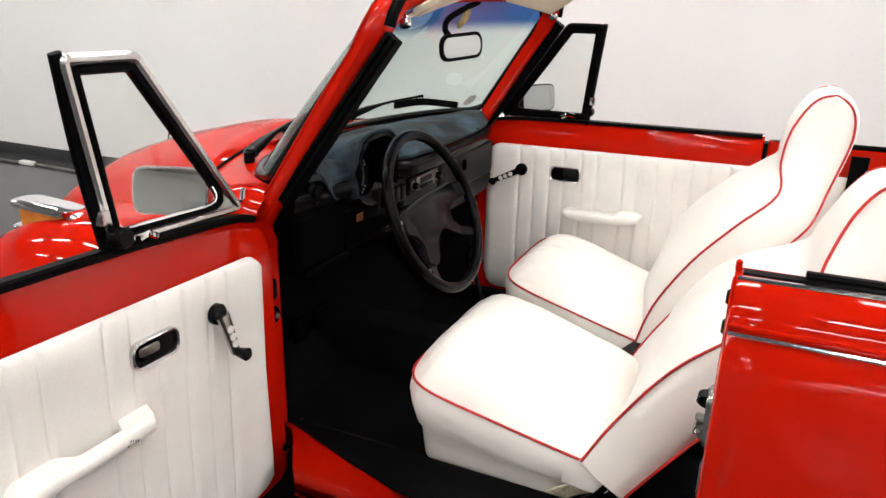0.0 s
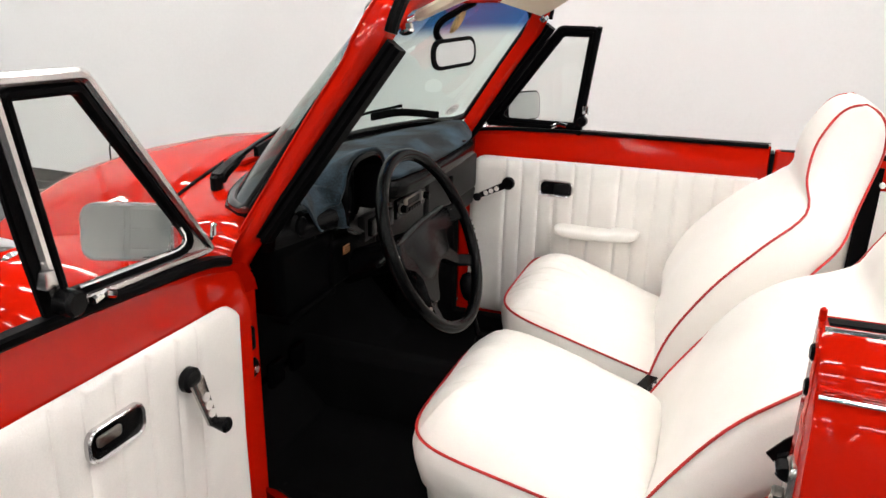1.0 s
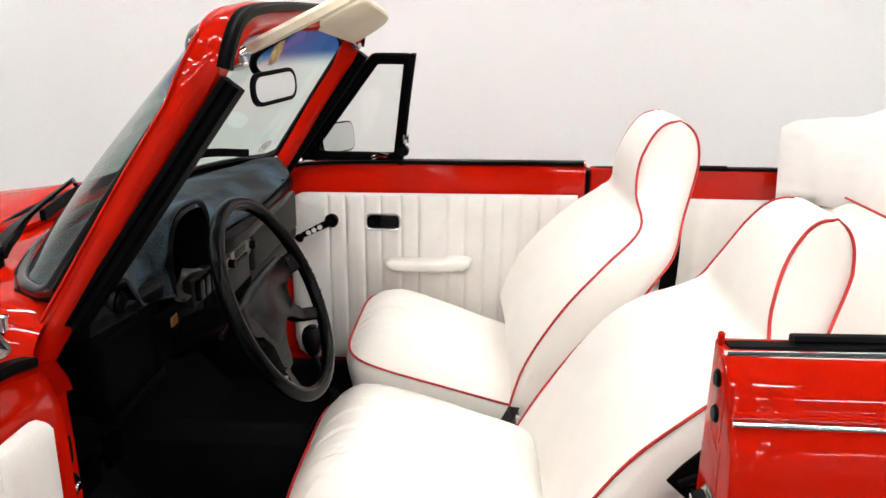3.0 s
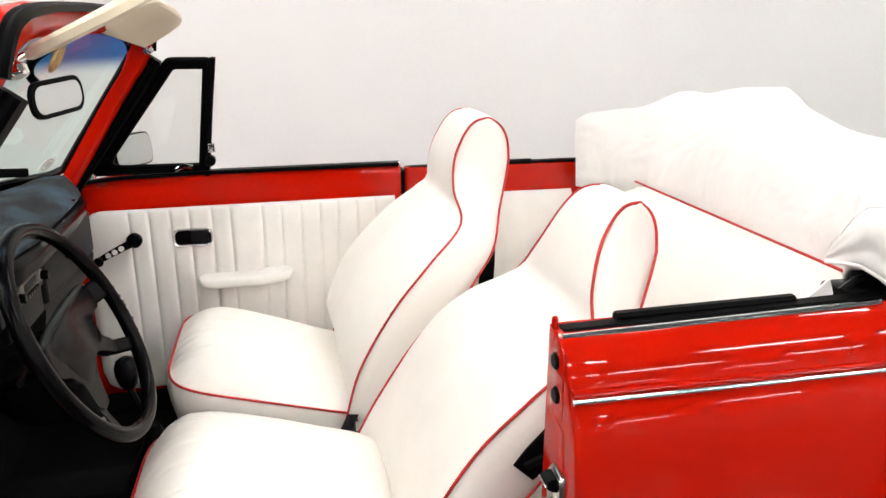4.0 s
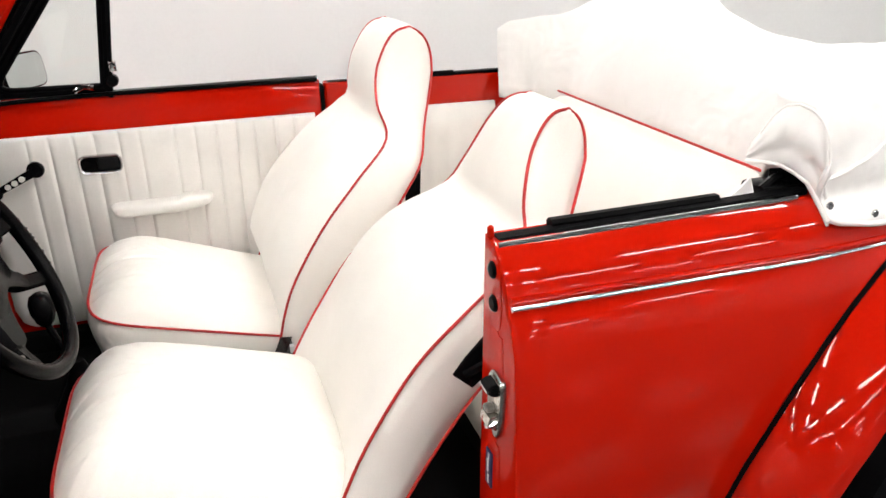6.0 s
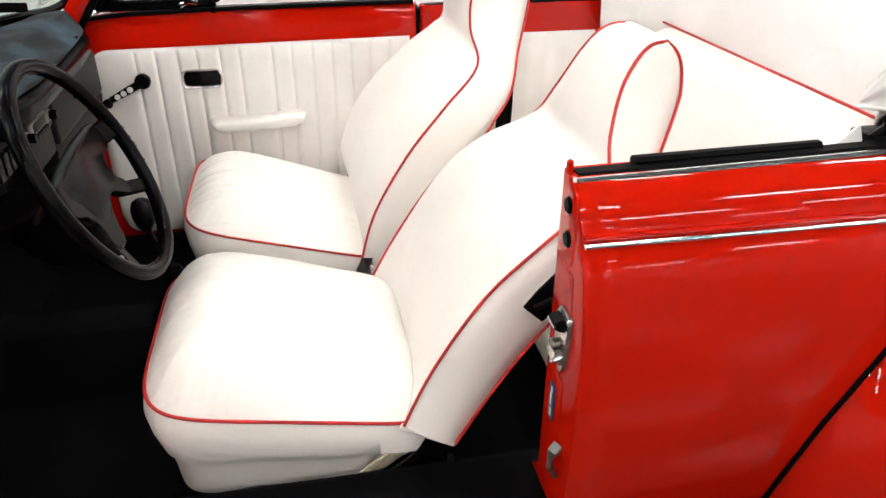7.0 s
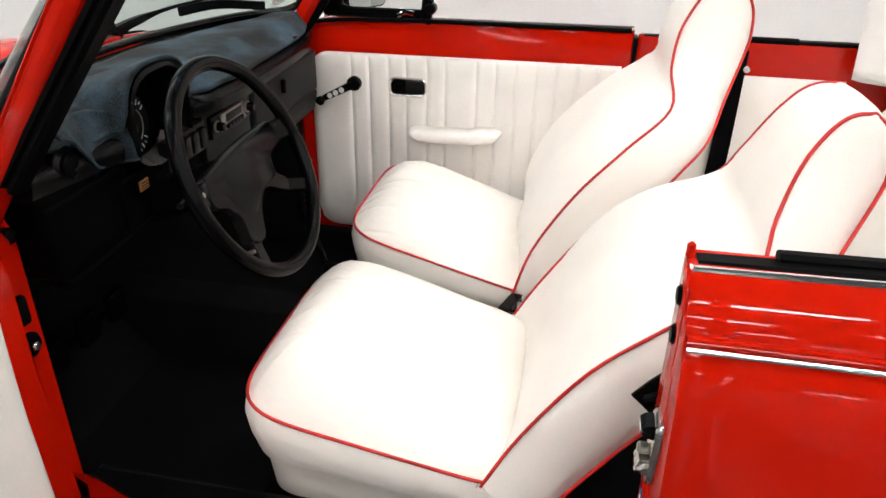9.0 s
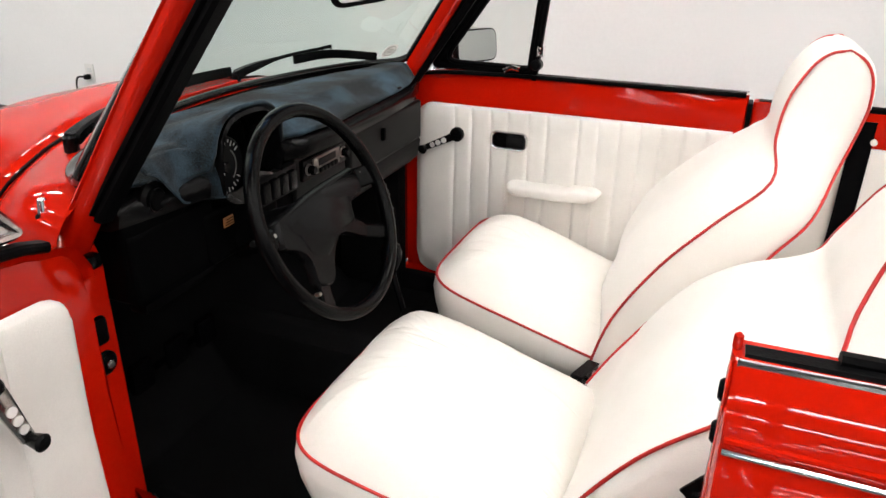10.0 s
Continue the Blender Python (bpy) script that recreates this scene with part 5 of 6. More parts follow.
part("belt_anchor", rod((0.272, 0.578, 0.916), (0.272, 0.561, 0.916), 0.0075, 14, 0.002), WHITEMARK, belt, "pale plastic belt anchor")

# ---- folded top under its cover ----
boot = thing("top_cover", "white canvas cover over the folded convertible top, snapped to the body", "cover")


def boot_ridge(x):
    return lerp_table([(0.48, 1.150), (0.56, 1.174), (0.65, 1.198), (0.72, 1.230), (0.765, 1.250), (0.80, 1.238), (0.845, 1.172), (0.94, 1.124), (1.05, 1.106), (1.18, 1.100), (1.43, 1.094), (1.7, 1.03)], x)


def boot_front(y, s=1):
    """How far forward the cover reaches across the car."""
    if s < 0:
        return lerp_table([(0.0, 0.690), (0.40, 0.682), (0.47, 0.63), (0.51, 0.55), (0.55, 0.520), (0.58, 0.526), (0.60, 0.540), (0.64, 0.555), (0.70, 0.558), (0.82, 0.552)], abs(y))
    return lerp_table([(0.0, 0.690), (0.40, 0.682), (0.48, 0.61), (0.53, 0.525), (0.57, 0.505), (0.62, 0.53), (0.80, 0.58)], abs(y))


NEAR_EDGE = [(0.48, 1.108), (0.55, 1.116), (0.65, 1.126), (0.80, 1.116), (1.0, 1.075), (1.3, 1.02), (1.7, 0.94)]


def boot_section(v, x):
    """Point on the cover: v from -1 (hem on the driver side) over the top to 1."""
    a, s = abs(v), math.copysign(1, v)
    wide = 1 + lerp_table(PLAN, x) / 0.7
    if a < 0.74:
        q = a / 0.74
        y = (0.600 if s > 0 else 0.632) * wide * (q if q < 0.8 else 0.8 + (q - 0.8) * 0.85)
        boxy = lerp_table([(0.50, 1.0), (0.62, 0.7), (0.80, 0.35), (1.0, 0.0)], x) if s < 0 else lerp_table([(0.49, 1.0), (0.68, 0.2), (0.9, 0.0)], x)
        drop = lerp_table([(0, 0), (0.3, 0.006), (0.55, 0.022), (0.75, 0.045), (0.86, 0.075), (0.94, 0.115), (1.0, 0.155)] if s < 0 else [(0, 0), (0.25, 0.015), (0.5, 0.042), (0.75, 0.060), (0.86, 0.080), (0.94, 0.115), (1.0, 0.155)], q)
        edge = boot_ridge(x) - lerp_table(NEAR_EDGE, x)
        drop = drop * (1 - boxy) + boxy * lerp_table([(0, 0), (0.7, 0.006), (0.88, 0.014), (0.95, 0.04), (1.0, 0.10)], q)
        z = boot_ridge(x) - drop * (1 if x < 0.9 else 1 - (x - 0.9) * 0.3)
        if s < 0:
            z = boot_ridge(x) - edge * lerp_table([(0, 0), (0.06, 0.12), (0.12, 0.27), (0.3, 0.43), (0.5, 0.57), (0.7, 0.68), (0.85, 0.78), (0.93, 0.86), (0.98, 0.94), (1.0, 1.0)], q)
        z += (0.012 * noise.noise((x * 5, s * y * 4, 1.3)) + 0.008 * noise.noise((x * 15, s * y * 7, 7.7))) * min(1, (1 - q) * 4 + 0.6)
        z += 0.010 * math.exp(-((x - 0.545) / 0.035) ** 2) * (s < 0) * min(1, max(0, (q - 0.70) / 0.22)) ** 1.5
    else:
        q = (a - 0.74) / 0.26
        ztop = boot_ridge(x) - (lerp_table([(0.50, 0.10), (0.62, 0.1165), (0.80, 0.136), (1.0, 0.155)], x) if s < 0 else lerp_table([(0.49, 0.10), (0.68, 0.144), (0.9, 0.155)], x))
        hem = lerp_table([(0.46, 1.024), (0.49, 1.012), (0.512, 0.985), (0.530, 0.960), (0.57, 0.944), (0.65, 0.932), (0.72, 0.930), (0.80, 0.935), (0.9, 0.930), (1.7, 0.80)], x) if s < 0 else lerp_table([(0.50, 0.975), (0.53, 0.945), (0.60, 0.930), (0.70, 0.922), (0.80, 0.925), (0.9, 0.93), (1.7, 0.80)], x)
        ztop = lerp_table(NEAR_EDGE, x) if s < 0 else ztop
        ztop += 0.010 * math.exp(-((x - 0.545) / 0.035) ** 2) * (s < 0)
        z = ztop + (hem - ztop) * q
        top = (0.588 if s > 0 else 0.618) * wide
        y = top + (side_y(x, min(z, 0.99)) + 0.014 - top) * min(1, q * (1.6 if s < 0 else 2.2)) ** (0.9 if s < 0 else 0.8)
        y += (0.011 * noise.noise((x * 10, z * 8, s * 5.1)) + 0.006 * noise.noise((x * 22 + z * 9, z * 14, s * 2.1)) + 0.007 * noise.noise((x * 46 - z * 30, z * 24, s * 8.3))) * (1 - q) ** 0.6
        y += 0.014 * math.exp(-((x - 0.56) / 0.05) ** 2 - ((q - 0.25) / 0.35) ** 2) * (s < 0)
    return Vector((x, s * y, z))


def lean_back(v):
    """How far the cover's front leans back from its foot to its upper edge."""
    return 0.095 * min(1.0, max(0.0, (0.58 - abs(v)) / 0.16)) ** 0.8


vs = list(np.linspace(-1, 1, 121))
rows = []
for k in (0.0, 0.15, 0.3, 0.45, 0.6, 0.72, 0.84, 0.93, 0.98):
    row = []
    for v in vs:
        y = abs(v) / 0.74 * 0.6
        foot, back = boot_front(y, v), lean_back(v)
        p = boot_section(v, foot + back)
        bottom = 0.915 if -0.60 < v < 0.70 else p.z - 0.02 if v > 0 else min(p.z - 0.012, lerp_table([(0.60, 0.93), (0.63, 0.975), (0.68, 1.005), (0.74, 1.018), (0.84, 1.020), (0.92, 1.03)], -v))
        puff = 0.012 * math.sin(math.pi * k) * (abs(v) < 0.62)
        row.append(Vector((foot - 0.026 * (1 - k) * (abs(v) < 0.6) + back * k ** 1.25 - puff + 0.007 * noise.noise((p.y * 9, k * 3, 3.0)), p.y, bottom + (p.z - bottom) * (k if back < 0.01 else 1 - (1 - k) ** 1.15))))
    rows.append(row)
for f in list(np.linspace(0, 1, 46)):
    row = []
    for v in vs:
        start = boot_front(abs(v) / 0.74 * 0.6, v) + lean_back(v)
        row.append(boot_section(v, start + (1.75 - start) * f ** 1.5))
    rows.append(row)
END_LOW = [(0, 1.018), (0.2, 1.022), (0.4, 1.021), (0.6, 1.012), (0.75, 0.999), (0.88, 0.975), (1, 0.950)]
END_TOP = [(0, 1.036), (0.08, 1.056), (0.16, 1.080), (0.24, 1.100), (0.34, 1.114), (0.5, 1.118), (0.66, 1.112), (0.8, 1.096), (0.90, 1.072), (0.96, 1.045), (1, 1.010)]


def end_panel(u, k, out=0.0):
    """The arched canvas piece that closes the cover's end above the side of the car."""
    low, top = lerp_table(END_LOW, u), lerp_table(END_TOP, u)
    bulge = 0.012 * math.sin(math.pi * u) * math.sin(math.pi * min(1, 0.15 + 0.85 * k)) + 0.006 * noise.noise((u * 4, k * 3, 6.0)) - 0.010 * math.exp(-((k - 0.30) / 0.12) ** 2) * u
    return Vector((0.489 + 0.073 * u, -0.548 - 0.104 * u ** 0.9, low + (top - low) * k)) + Vector((-0.72, -0.69, 0)) * (bulge + out - 0.004 * k ** 6)


cover = part("canvas", loft(rows, False, False), CANVAS, boot, "white canvas cover with soft folds", 80)
sol = cover.modifiers.new("thickness", "SOLIDIFY")
sol.thickness = 0.005
us = [i / 28 for i in range(29)]
end = part("end_panel", loft([[end_panel(u, k / 12) for u in us] for k in range(13)] + [[end_panel(u, 1, -0.022) + Vector((0.012, 0.010, 0.004)) for u in us]], False, False), CANVAS, boot, "arched white canvas end piece", 60)
sol = end.modifiers.new("thickness", "SOLIDIFY")
sol.thickness = 0.004
part("end_hem", tube([end_panel(u, 0.0, 0.001) for u in us], 0.0032, 8), CANVAS, boot, "stitched white hem")
part("end_seam", tube([end_panel(u, 1.0, 0.0) for u in us[3:]], 0.0022, 6), CANVAS, boot, "raised white seam")
for s in (-1, 1):
    hem = [boot_section(s * 1.0, x) for x in np.linspace(0.52 if s > 0 else 0.553, 1.3, 36)]
    part("hem", tube(hem, 0.005, 8), CANVAS, boot, "stitched white hem")
    seam = [boot_section(s * lerp_table([(0.565, 0.915), (0.68, 0.86), (0.78, 0.80), (0.90, 0.755)], x), x) + Vector((0, s * 0.002, 0.002)) for x in np.linspace(0.565, 0.90, 24)]
    part("seam", tube(seam, 0.0035, 6), CANVAS, boot, "raised white seam")
for x, z in ((0.568, 0.966), (0.655, 0.946), (0.76, 0.944)):
    y = -(side_y(x, z) + 0.013)
    part("snap_button", rod((x, y, z), (x, y - 0.006, z), 0.0075, 14, 0.002), CHROME, boot, "small chrome snap")

bows = thing("top_mechanism", "black folded hood frame showing under the white cover", "hood frame")
part("frame_side", rbox(0.53, 0.68, -0.602, -0.555, 0.90, 1.045, 0.01), RUBBER, bows, "black folded frame rail")
part("bow", rbox(0.475, 0.56, -0.610, -0.555, 0.955, 0.992, 0.012), PLASTIC, bows)
part("corner_flap", loft([[(0.452, -0.606 + d, 1.010), (0.462, -0.606 + d, 0.985), (0.455, -0.606 + d, 0.962), (0.398, -0.612 + d, 0.976), (0.430, -0.607 + d, 0.992)] for d in (0.0, 0.004)]), CANVAS, boot, "white loose corner of the cover")
part("link", tube([(0.48, -0.600, 0.985), (0.51, -0.592, 0.998), (0.55, -0.585, 1.004)], 0.007, 8), PLASTIC, bows, "black hood link")

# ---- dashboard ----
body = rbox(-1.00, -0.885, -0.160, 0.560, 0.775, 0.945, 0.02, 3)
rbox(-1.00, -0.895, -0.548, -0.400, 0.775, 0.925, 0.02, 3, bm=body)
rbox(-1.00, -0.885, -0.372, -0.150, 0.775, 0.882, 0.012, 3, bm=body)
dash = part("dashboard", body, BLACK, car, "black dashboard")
EDGE = [(-0.58, -0.90), (-0.45, -0.872), (-0.38, -0.86), (-0.14, -0.86), (-0.10, -0.835), (0.0, -0.825), (0.30, -0.832), (0.45, -0.845), (0.56, -0.88)]
SCREEN_FOOT = [(0.0, -1.165), (0.25, -1.148), (0.44, -1.10), (0.535, -1.04), (0.565, -0.975), (0.58, -0.95)]
pad = []
for y in np.linspace(-0.555, 0.560, 45):
    e = lerp_table(EDGE, y) if abs(y + 0.26) > 0.100 else -0.955
    fx = lerp_table(SCREEN_FOOT, abs(y)) + 0.022
    pad.append([(fx, y, 0.975), (fx, y, 0.990), ((fx + e) / 2, y, 0.992), (e - 0.03, y, 0.968), (e - 0.004, y, 0.955), (e, y, 0.942), (e - 0.004, y, 0.922), (e - 0.02, y, 0.915), (e - 0.10, y, 0.91), (fx, y, 0.91)])
part("dash_pad", loft(pad), PLASTIC, dash, "black padded dashboard top", 50)
# instrument binnacle
bx, by, bz = -0.855, -0.262, 0.948
hood = []
for f in np.linspace(0, 1, 10):
    x = -1.04 + (bx + 1.04) * f
    w, h = 0.080 + 0.013 * f, 0.046 + 0.060 * f
    ring = []
    for j in range(25):
        a = math.pi * (j / 24) * 1.16 - 0.08 * math.pi
        ring.append((x, by + w * math.cos(a) * abs(math.cos(a)) ** -0.35 if abs(math.cos(a)) > 1e-6 else by, bz + h * math.copysign(abs(math.sin(a)) ** 0.75, math.sin(a))))
    hood.append(ring)
shell = hood + [[(bx + 0.004, by + (p[1] - by) * 0.95, bz + (p[2] - bz) * 0.93) for p in hood[-1]], [(bx - 0.06, by + (p[1] - by) * 0.86, bz + (p[2] - bz) * 0.84) for p in hood[-1]]]
part("binnacle", loft(shell, False, False), PLASTIC, dash, "black instrument hood", 60)
gx, gy, gz = -0.915, -0.272, 0.938
part("gauge_surround", rbox(-0.960, -0.920, by - 0.072, by + 0.072, 0.870, 1.010, 0.01), BLACK, dash)
face = part("instrument_face", rod((gx - 0.010, gy, gz), (gx, gy, gz), 0.060, 40, 0.003), DIAL, dash, "round dark grey speedometer")
for i in range(27):
    a = radians(35 + 290 * i / 26)
    c = Vector((gx + 0.0008, gy + 0.049 * math.cos(a), gz + 0.049 * math.sin(a)))
    part("gauge_mark", rbox(-0.0008, 0.0008, -0.006 if i % 2 == 0 else -0.001, 0.004, -0.0007, 0.0007, 0, m=Matrix.Translation(c) @ pose(0, 0, 0, math.degrees(a), 0, 0)), WHITEMARK, face)
arc = [(gx + 0.0008, gy + 0.036 * math.cos(a), gz + 0.036 * math.sin(a)) for a in np.linspace(radians(-48), radians(50), 14)]
part("gauge_arc", tube(arc, 0.0013, 6), GREYMARK, dash)
part("gauge_hub", rod((gx, gy, gz), (gx + 0.009, gy, gz), 0.012, 16, 0.003), PLASTIC, dash)
part("gauge_needle", rbox(-0.001, 0.001, 0.0, 0.044, -0.001, 0.001, 0, m=Matrix.Translation((gx + 0.006, gy, gz)) @ pose(0, 0, 0, -128, 0, 0)), WHITEMARK, dash, "white speedometer needle")
# curved strip whose grey stands for the reflection low in the clear gauge lens
lip = [[(gx + 0.014 + 0.034 * f, by + (0.062 + 0.022 * f) * math.cos(a), 0.935 + (0.046 + 0.014 * f) * math.sin(a)) for a in np.linspace(radians(205), radians(335), 17)] for f in (0.0, 0.3, 0.6, 0.9, 1.0)]
part("gauge_lens_glare", loft(lip, False, False), LENS_GLARE, dash, "grey strip standing for the reflection in the clear gauge lens", 60)
# switches, radio, glove box, side vent, lower shelf
for i in range(4):
    part("rocker_switch", rbox(-0.868, -0.855, -0.235 + 0.031 * i, -0.212 + 0.031 * i, 0.858, 0.898, 0.003), PLASTIC, dash, "black rocker switch")
part("switch_panel", rbox(-0.885, -0.866, -0.25, -0.105, 0.848, 0.906, 0.004), GREYDASH, dash)
radio = part("radio", rbox(-0.890, -0.862, -0.085, 0.095, 0.855, 0.902, 0.004), PLASTIC, dash, "black car radio with chrome trim")
face = part("radio_face", rbox(-0.863, -0.858, -0.048, 0.062, 0.862, 0.898, 0.002), STEEL, radio, "grey metal radio face")
part("tuning_window", rbox(-0.858, -0.8565, -0.030, 0.042, 0.878, 0.894, 0.001), DIAL, radio, "dark tuning window")
for i in range(5):
    part("radio_key", rbox(-0.858, -0.8515, -0.031 + 0.0155 * i, -0.0185 + 0.0155 * i, 0.8645, 0.8735, 0.001), PLASTIC, radio)
for y in (-0.066, 0.078):
    knob = part("radio_knob", rod((-0.862, y, 0.880), (-0.843, y, 0.880), 0.0095, 18, 0.002), PLASTIC, radio, "black radio knob")
    part("knob_ring", rod((-0.8625, y, 0.880), (-0.858, y, 0.880), 0.0125, 20, 0.001), STEEL, knob)
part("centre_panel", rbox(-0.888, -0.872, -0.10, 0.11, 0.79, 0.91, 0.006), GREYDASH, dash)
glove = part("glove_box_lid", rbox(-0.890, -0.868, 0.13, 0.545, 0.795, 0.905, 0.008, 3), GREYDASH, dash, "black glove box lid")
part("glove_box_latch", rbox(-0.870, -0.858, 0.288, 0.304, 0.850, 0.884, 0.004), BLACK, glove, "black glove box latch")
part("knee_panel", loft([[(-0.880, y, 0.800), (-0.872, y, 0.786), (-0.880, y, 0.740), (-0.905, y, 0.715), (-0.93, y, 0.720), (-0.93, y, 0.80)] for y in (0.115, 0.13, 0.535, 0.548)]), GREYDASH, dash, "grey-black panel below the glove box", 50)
part("side_vent", rod((-0.910, -0.482, 0.950), (-0.884, -0.482, 0.950), 0.030, 28, 0.006), PLASTIC, dash, "round black air vent")
part("vent_disc", rod((-0.884, -0.482, 0.950), (-0.879, -0.482, 0.950), 0.020, 24, 0.004), DARKGREY, dash, "black vent disc")
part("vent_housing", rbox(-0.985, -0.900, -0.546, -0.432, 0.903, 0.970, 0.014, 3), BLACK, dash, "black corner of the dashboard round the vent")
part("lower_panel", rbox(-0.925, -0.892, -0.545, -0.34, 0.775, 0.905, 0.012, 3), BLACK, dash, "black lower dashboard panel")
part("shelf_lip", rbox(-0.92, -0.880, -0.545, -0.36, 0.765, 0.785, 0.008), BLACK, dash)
part("warning_label", rbox(-0.872, -0.8695, -0.343, -0.316, 0.849, 0.867, 0.0), ORANGE, dash, "small orange label")
for k in range(3):
    part("label_line", rbox(-0.8695, -0.8685, -0.341 + 0.002 * k, -0.318, 0.852 + 0.005 * k, 0.8535 + 0.005 * k, 0), PLASTIC, dash)

# velour mat on the dashboard
mat = thing("dash_mat", "blue-grey velour mat lying on the dashboard", "mat")
def hood_height(y, f):
    """Top of the instrument hood at y, or nothing beside it; f runs from its root to its rim."""
    w, h = 0.084 + 0.014 * f + 0.010, 0.048 + 0.060 * f
    r = abs(y - by) / w
    if r >= 1:
        return 0.0
    c = r ** (1 / 0.65)
    return bz + h * math.sqrt(max(0.0, 1 - c * c)) ** 0.75 + 0.008


rows = []
for y in np.linspace(-0.560, 0.545, 161):
    e = lerp_table(EDGE, y)
    near = min(1.0, max(0.0, (0.118 - abs(y - by)) / 0.012))
    end = (e - 0.012) * (1 - near) + (bx + 0.001) * near
    fx = lerp_table(SCREEN_FOOT, abs(y)) + lerp_table([(-0.56, 0.040), (-0.25, 0.048), (0.0, 0.068), (0.27, 0.100), (0.45, 0.105), (0.55, 0.060)], y)
    row = []
    for k in np.linspace(0, 1, 31):
        x = fx + (end - fx) * k
        z = 0.9995 + 0.004 * math.sin(k * math.pi) - 0.030 * max(0, k - 0.62) / 0.38
        f = min(1.0, max(0.0, (x + 1.045) / (bx + 1.045)))
        d = max(0.0, hood_height(y, f) * min(1.0, 0.9 + f) - z)
        z += d * min(1.0, f * 14)
        z += 0.004 * noise.noise((x * 14, y * 9, 2.0))
        if y < -0.42:
            z += 0.02 * (-(y + 0.42) / 0.15) * k
        row.append((x, y, z))
    rows.append(row)
velour = part("velour", loft(rows, False, False), VELOUR, mat, "dark blue-grey velour", 80)
sol = velour.modifiers.new("thickness", "SOLIDIFY")
sol.thickness = 0.006
part("mat_clip", rbox(-0.872, -0.852, 0.362, 0.382, 0.966, 0.974, 0.002), PLASTIC, mat)
flap = []
for y in np.linspace(-0.520, -0.345, 22):
    zb = lerp_table([(-0.52, 1.006), (-0.49, 0.996), (-0.465, 0.965), (-0.435, 0.930), (-0.405, 0.922), (-0.37, 0.918), (-0.34, 0.914)], y) + 0.003 * noise.noise((y * 40, 1, 2))
    zt = lerp_table([(-0.52, 1.026), (-0.45, 1.018), (-0.40, 1.012), (-0.36, 1.000)], y)
    xt = lerp_table([(-0.52, -0.890), (-0.45, -0.900), (-0.39, -0.905), (-0.355, -0.885)], y)
    flap.append([(xt + 0.030 * math.sin(k * 1.6) + 0.006 * noise.noise((y * 22, k * 2, 5)), y, zt + (zb - zt) * k ** 1.2) for k in np.linspace(0, 1, 10)])
hang = part("mat_flap", loft(flap, False, False), VELOUR, mat, "loose hanging corner of the mat", 80)
sol = hang.modifiers.new("thickness", "SOLIDIFY")
sol.thickness = 0.004
part("mat_edge", tube([r[-1] for r in flap], 0.0022, 6), VELOUR, mat, "bound edge of the mat")

# ---- steering wheel, column, gear lever, hand brake, pedals ----
tilt = radians(24.8)
axis = Vector((math.cos(tilt), 0, math.sin(tilt)))
SC = Vector((-0.697, -0.261, 0.882))
U, V = Vector((0, 1, 0)), Vector((-math.sin(tilt), 0, math.cos(tilt)))
flat = lambda u, v, w: SC + U * u + V * v + axis * w
sw = part("steering_wheel", tube([flat(0.1915 * math.cos(a), 0.1915 * math.sin(a), 0) for a in np.linspace(0, 2 * math.pi, 73)[:-1]], 0.0134, 14, True), LEATHER, car, "worn black four-spoke steering wheel")
rnd = random.Random(3)
for k in range(14):
    a = radians(rnd.uniform(-38, 8))
    p = flat(0.1915 * math.cos(a) + rnd.uniform(0.002, 0.009), 0.1915 * math.sin(a), 0.0121 - rnd.uniform(0.0, 0.001))
    part("wear_mark", rod(p, p + axis * 0.0012, rnd.uniform(0.0012, 0.0028), 7), DIALWEAR, sw, "pale worn spot")
PAD = [(-0.140, 0.028), (-0.075, 0.036), (-0.013, 0.043), (0.060, 0.047), (0.110, 0.047), (0.150, 0.045), (0.150, 0.002), (0.125, -0.002), (0.102, -0.014), (0.093, -0.043), (0.112, -0.064), (0.100, -0.088), (0.052, -0.058), (0.019, -0.056), (-0.017, -0.080), (-0.055, -0.120), (-0.098, -0.106), (-0.091, -0.079), (-0.090, -0.058), (-0.108, -0.034), (-0.144, -0.015)]
pad_out = [(p.x, p.y) for p in smooth_path([(a, b, 0) for a, b in PAD], 3, True)]
part("hub_pad", plate(pad_out, 0.020, lambda u, v, w: flat(u, v, w - 0.036 + 0.10 * max(0.0, math.hypot(u, v) - 0.09)), 0.05), PLASTIC, sw, "black padded hub")
horn = [(p.x, p.y) for p in smooth_path([(-0.112, 0.018, 0), (-0.013, 0.033, 0), (0.118, 0.036, 0), (0.088, -0.010, 0), (0.075, -0.040, 0), (0.018, -0.044, 0), (-0.030, -0.066, 0), (-0.066, -0.052, 0), (-0.080, -0.012, 0)], 4, True)]
part("horn_pad", plate(horn, 0.004, lambda u, v, w: flat(u * 1.10, v * 1.10, w - 0.0175), 0.04), PLASTIC, sw, "black horn pad")
for su, sv, eu, ev, wide in ((-0.118, 0.008, -0.184, 0.006, 0.036), (0.128, 0.023, 0.186, 0.018, 0.042), (0.088, -0.068, 0.168, -0.106, 0.028), (-0.066, -0.098, -0.113, -0.152, 0.036)):
    a, b = flat(su, sv, -0.026), flat(eu, ev, -0.004)
    part("spoke", sweep([a, a.lerp(b, 0.35) - axis * 0.003, a.lerp(b, 0.7), b], box_profile(wide, 0.013, 0.3), up=axis), PLASTIC, sw, "black flat spoke")
for u, v in ((-0.150, 0.012), (0.162, 0.030), (-0.108, -0.118)):
    part("hub_screw", rod(flat(u, v, -0.022), flat(u, v, -0.0085), 0.004, 10, 0.001), STEEL, sw)
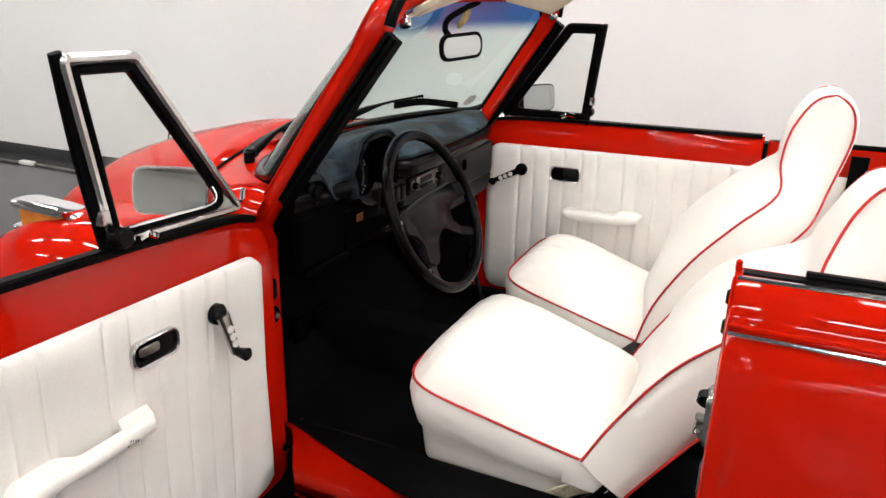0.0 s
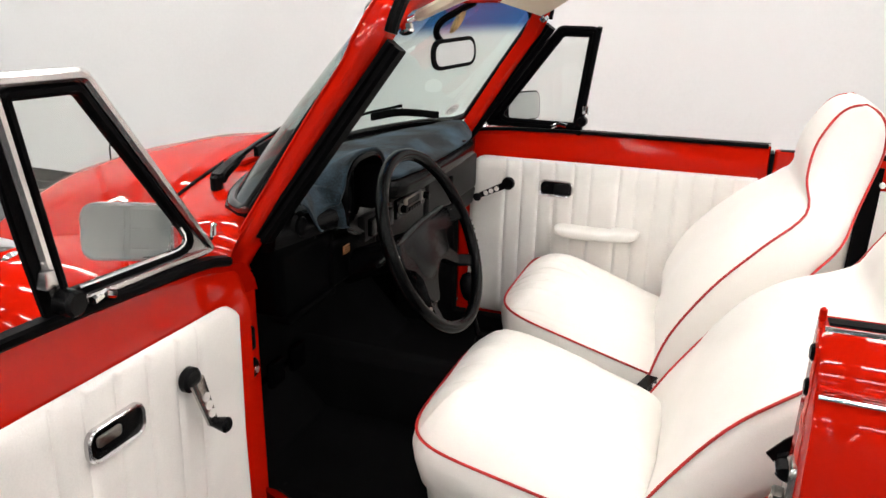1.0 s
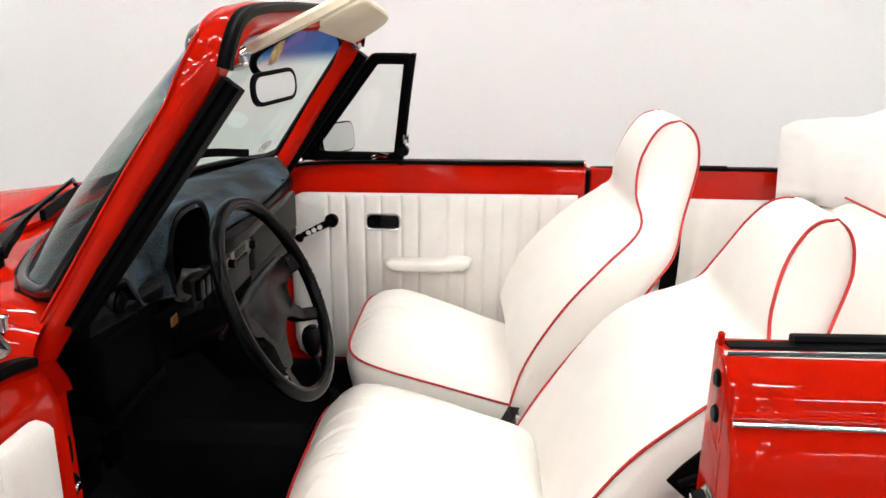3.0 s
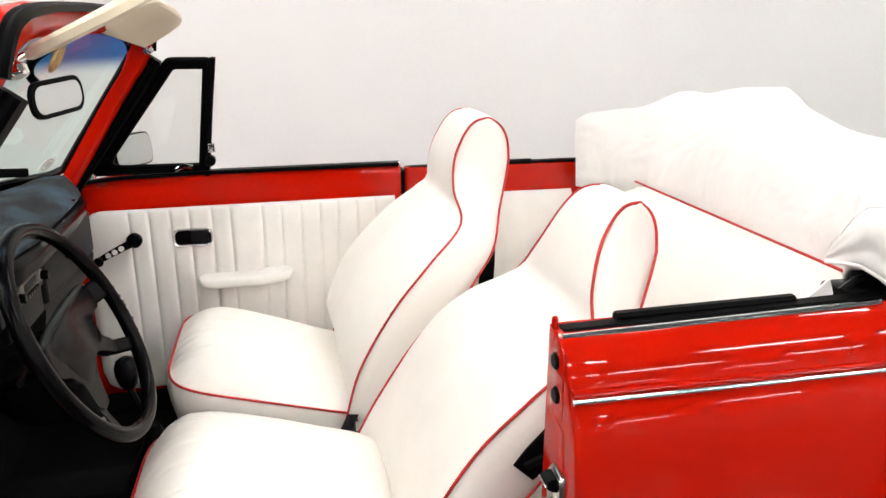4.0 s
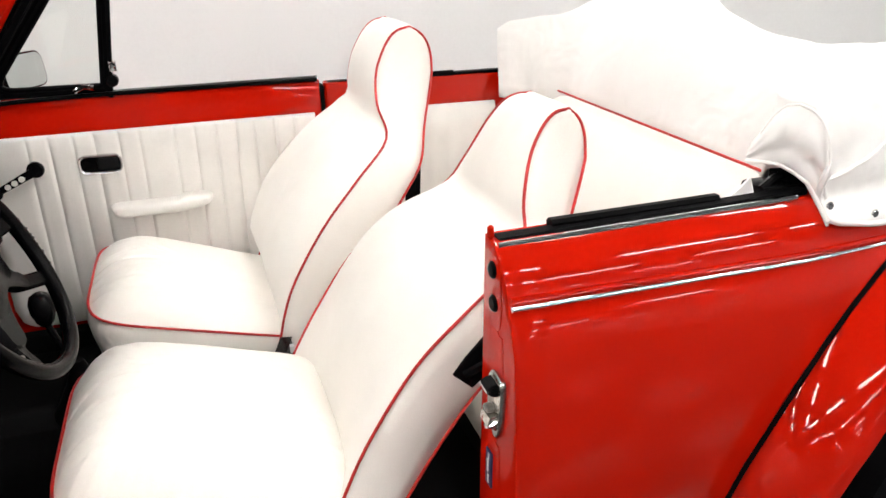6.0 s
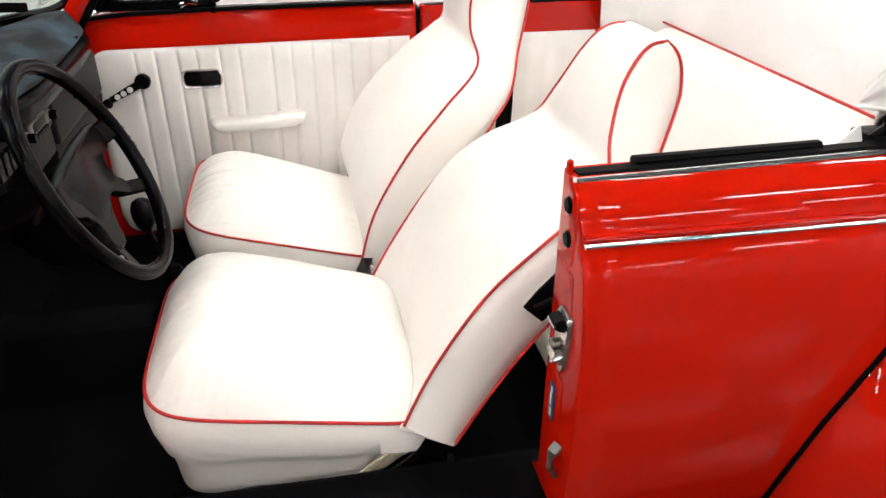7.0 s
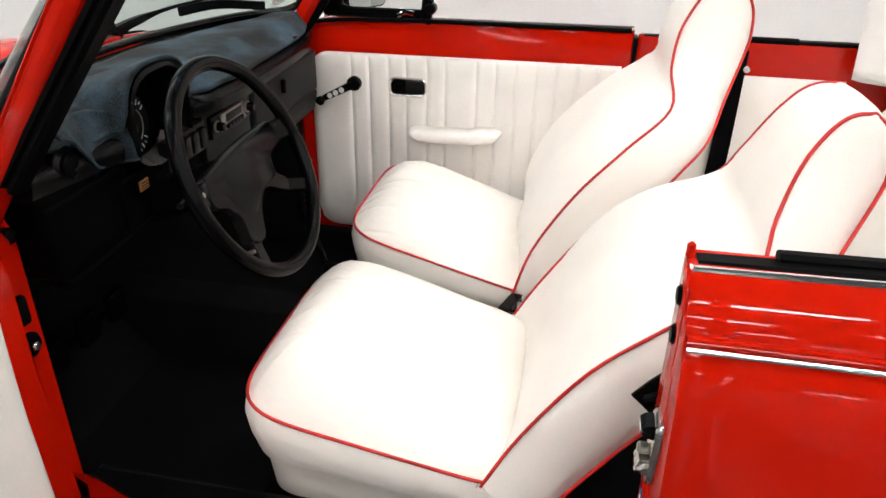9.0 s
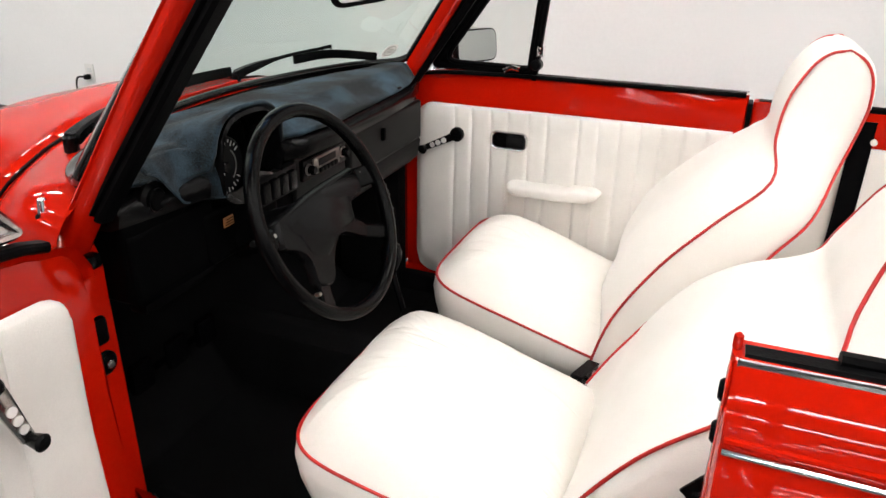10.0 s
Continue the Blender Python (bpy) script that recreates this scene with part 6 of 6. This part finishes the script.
part("steering_column", rod(flat(0, 0, -0.24), flat(0, 0, -0.035), 0.036, 20, 0.004), PLASTIC, car, "black steering column")
part("indicator_stalk", tube([flat(-0.03, 0.0, -0.07), flat(-0.10, 0.01, -0.065), flat(-0.165, 0.012, -0.05)], 0.006, 8), PLASTIC, car, "black indicator stalk")
gear = part("gear_lever", tube(smooth_path([(-0.66, 0, 0.42), (-0.665, 0, 0.52), (-0.695, 0, 0.63), (-0.70, 0, 0.66)]), 0.007, 10), PLASTIC, car, "gear lever with a black knob")
part("gear_knob", loft([[(-0.70 + r * math.cos(a), r * math.sin(a), z) for a in np.linspace(0, 2 * math.pi, 17)[:-1]] for r, z in ((0.010, 0.640), (0.017, 0.650), (0.024, 0.672), (0.025, 0.690), (0.020, 0.705), (0.010, 0.712))]), PLASTIC, gear, "black gear knob")
part("gear_boot", loft([[(-0.66 + r * math.cos(a), r * math.sin(a), z) for a in np.linspace(0, 2 * math.pi, 17)[:-1]] for r, z in ((0.07, 0.425), (0.055, 0.45), (0.03, 0.50), (0.012, 0.55))]), RUBBER, gear, "black rubber boot")
part("hand_brake", sweep(smooth_path([(-0.42, 0.0, 0.435), (-0.33, 0.0, 0.442), (-0.27, 0.0, 0.446), (-0.215, 0.0, 0.45)]), box_profile(0.022, 0.030, 0.3)), PLASTIC, car, "black hand brake lever")
part("buckle", loft([[(-0.262 + d, -0.040, z), (-0.236 + d, -0.046, z), (-0.214 + d, 0.022, z), (-0.240 + d, 0.028, z)] for d, z in ((0.006, 0.42), (0.002, 0.47), (-0.004, 0.500), (-0.001, 0.508))]), PLASTIC, car, "black seat belt buckle")
for k in (0, 1):
    part("buckle_tag", rbox(-0.236 + 0.011 * k, -0.226 + 0.011 * k, -0.034 + 0.025 * k, -0.020 + 0.025 * k, 0.468 + 0.014 * k, 0.486 + 0.014 * k, 0.002), WHITEMARK, car, "pale buckle tab")
for y in (-0.36, -0.25, -0.15):
    pedal = part("pedal", rbox(-1.135, -1.115, y - 0.03, y + 0.03, 0.43, 0.50, 0.008), PLASTIC, car, "black pedal")
    part("pedal_arm", tube([(-1.13, y, 0.46), (-1.20, y, 0.40), (-1.24, y, 0.30)], 0.008, 8), PLASTIC, pedal)
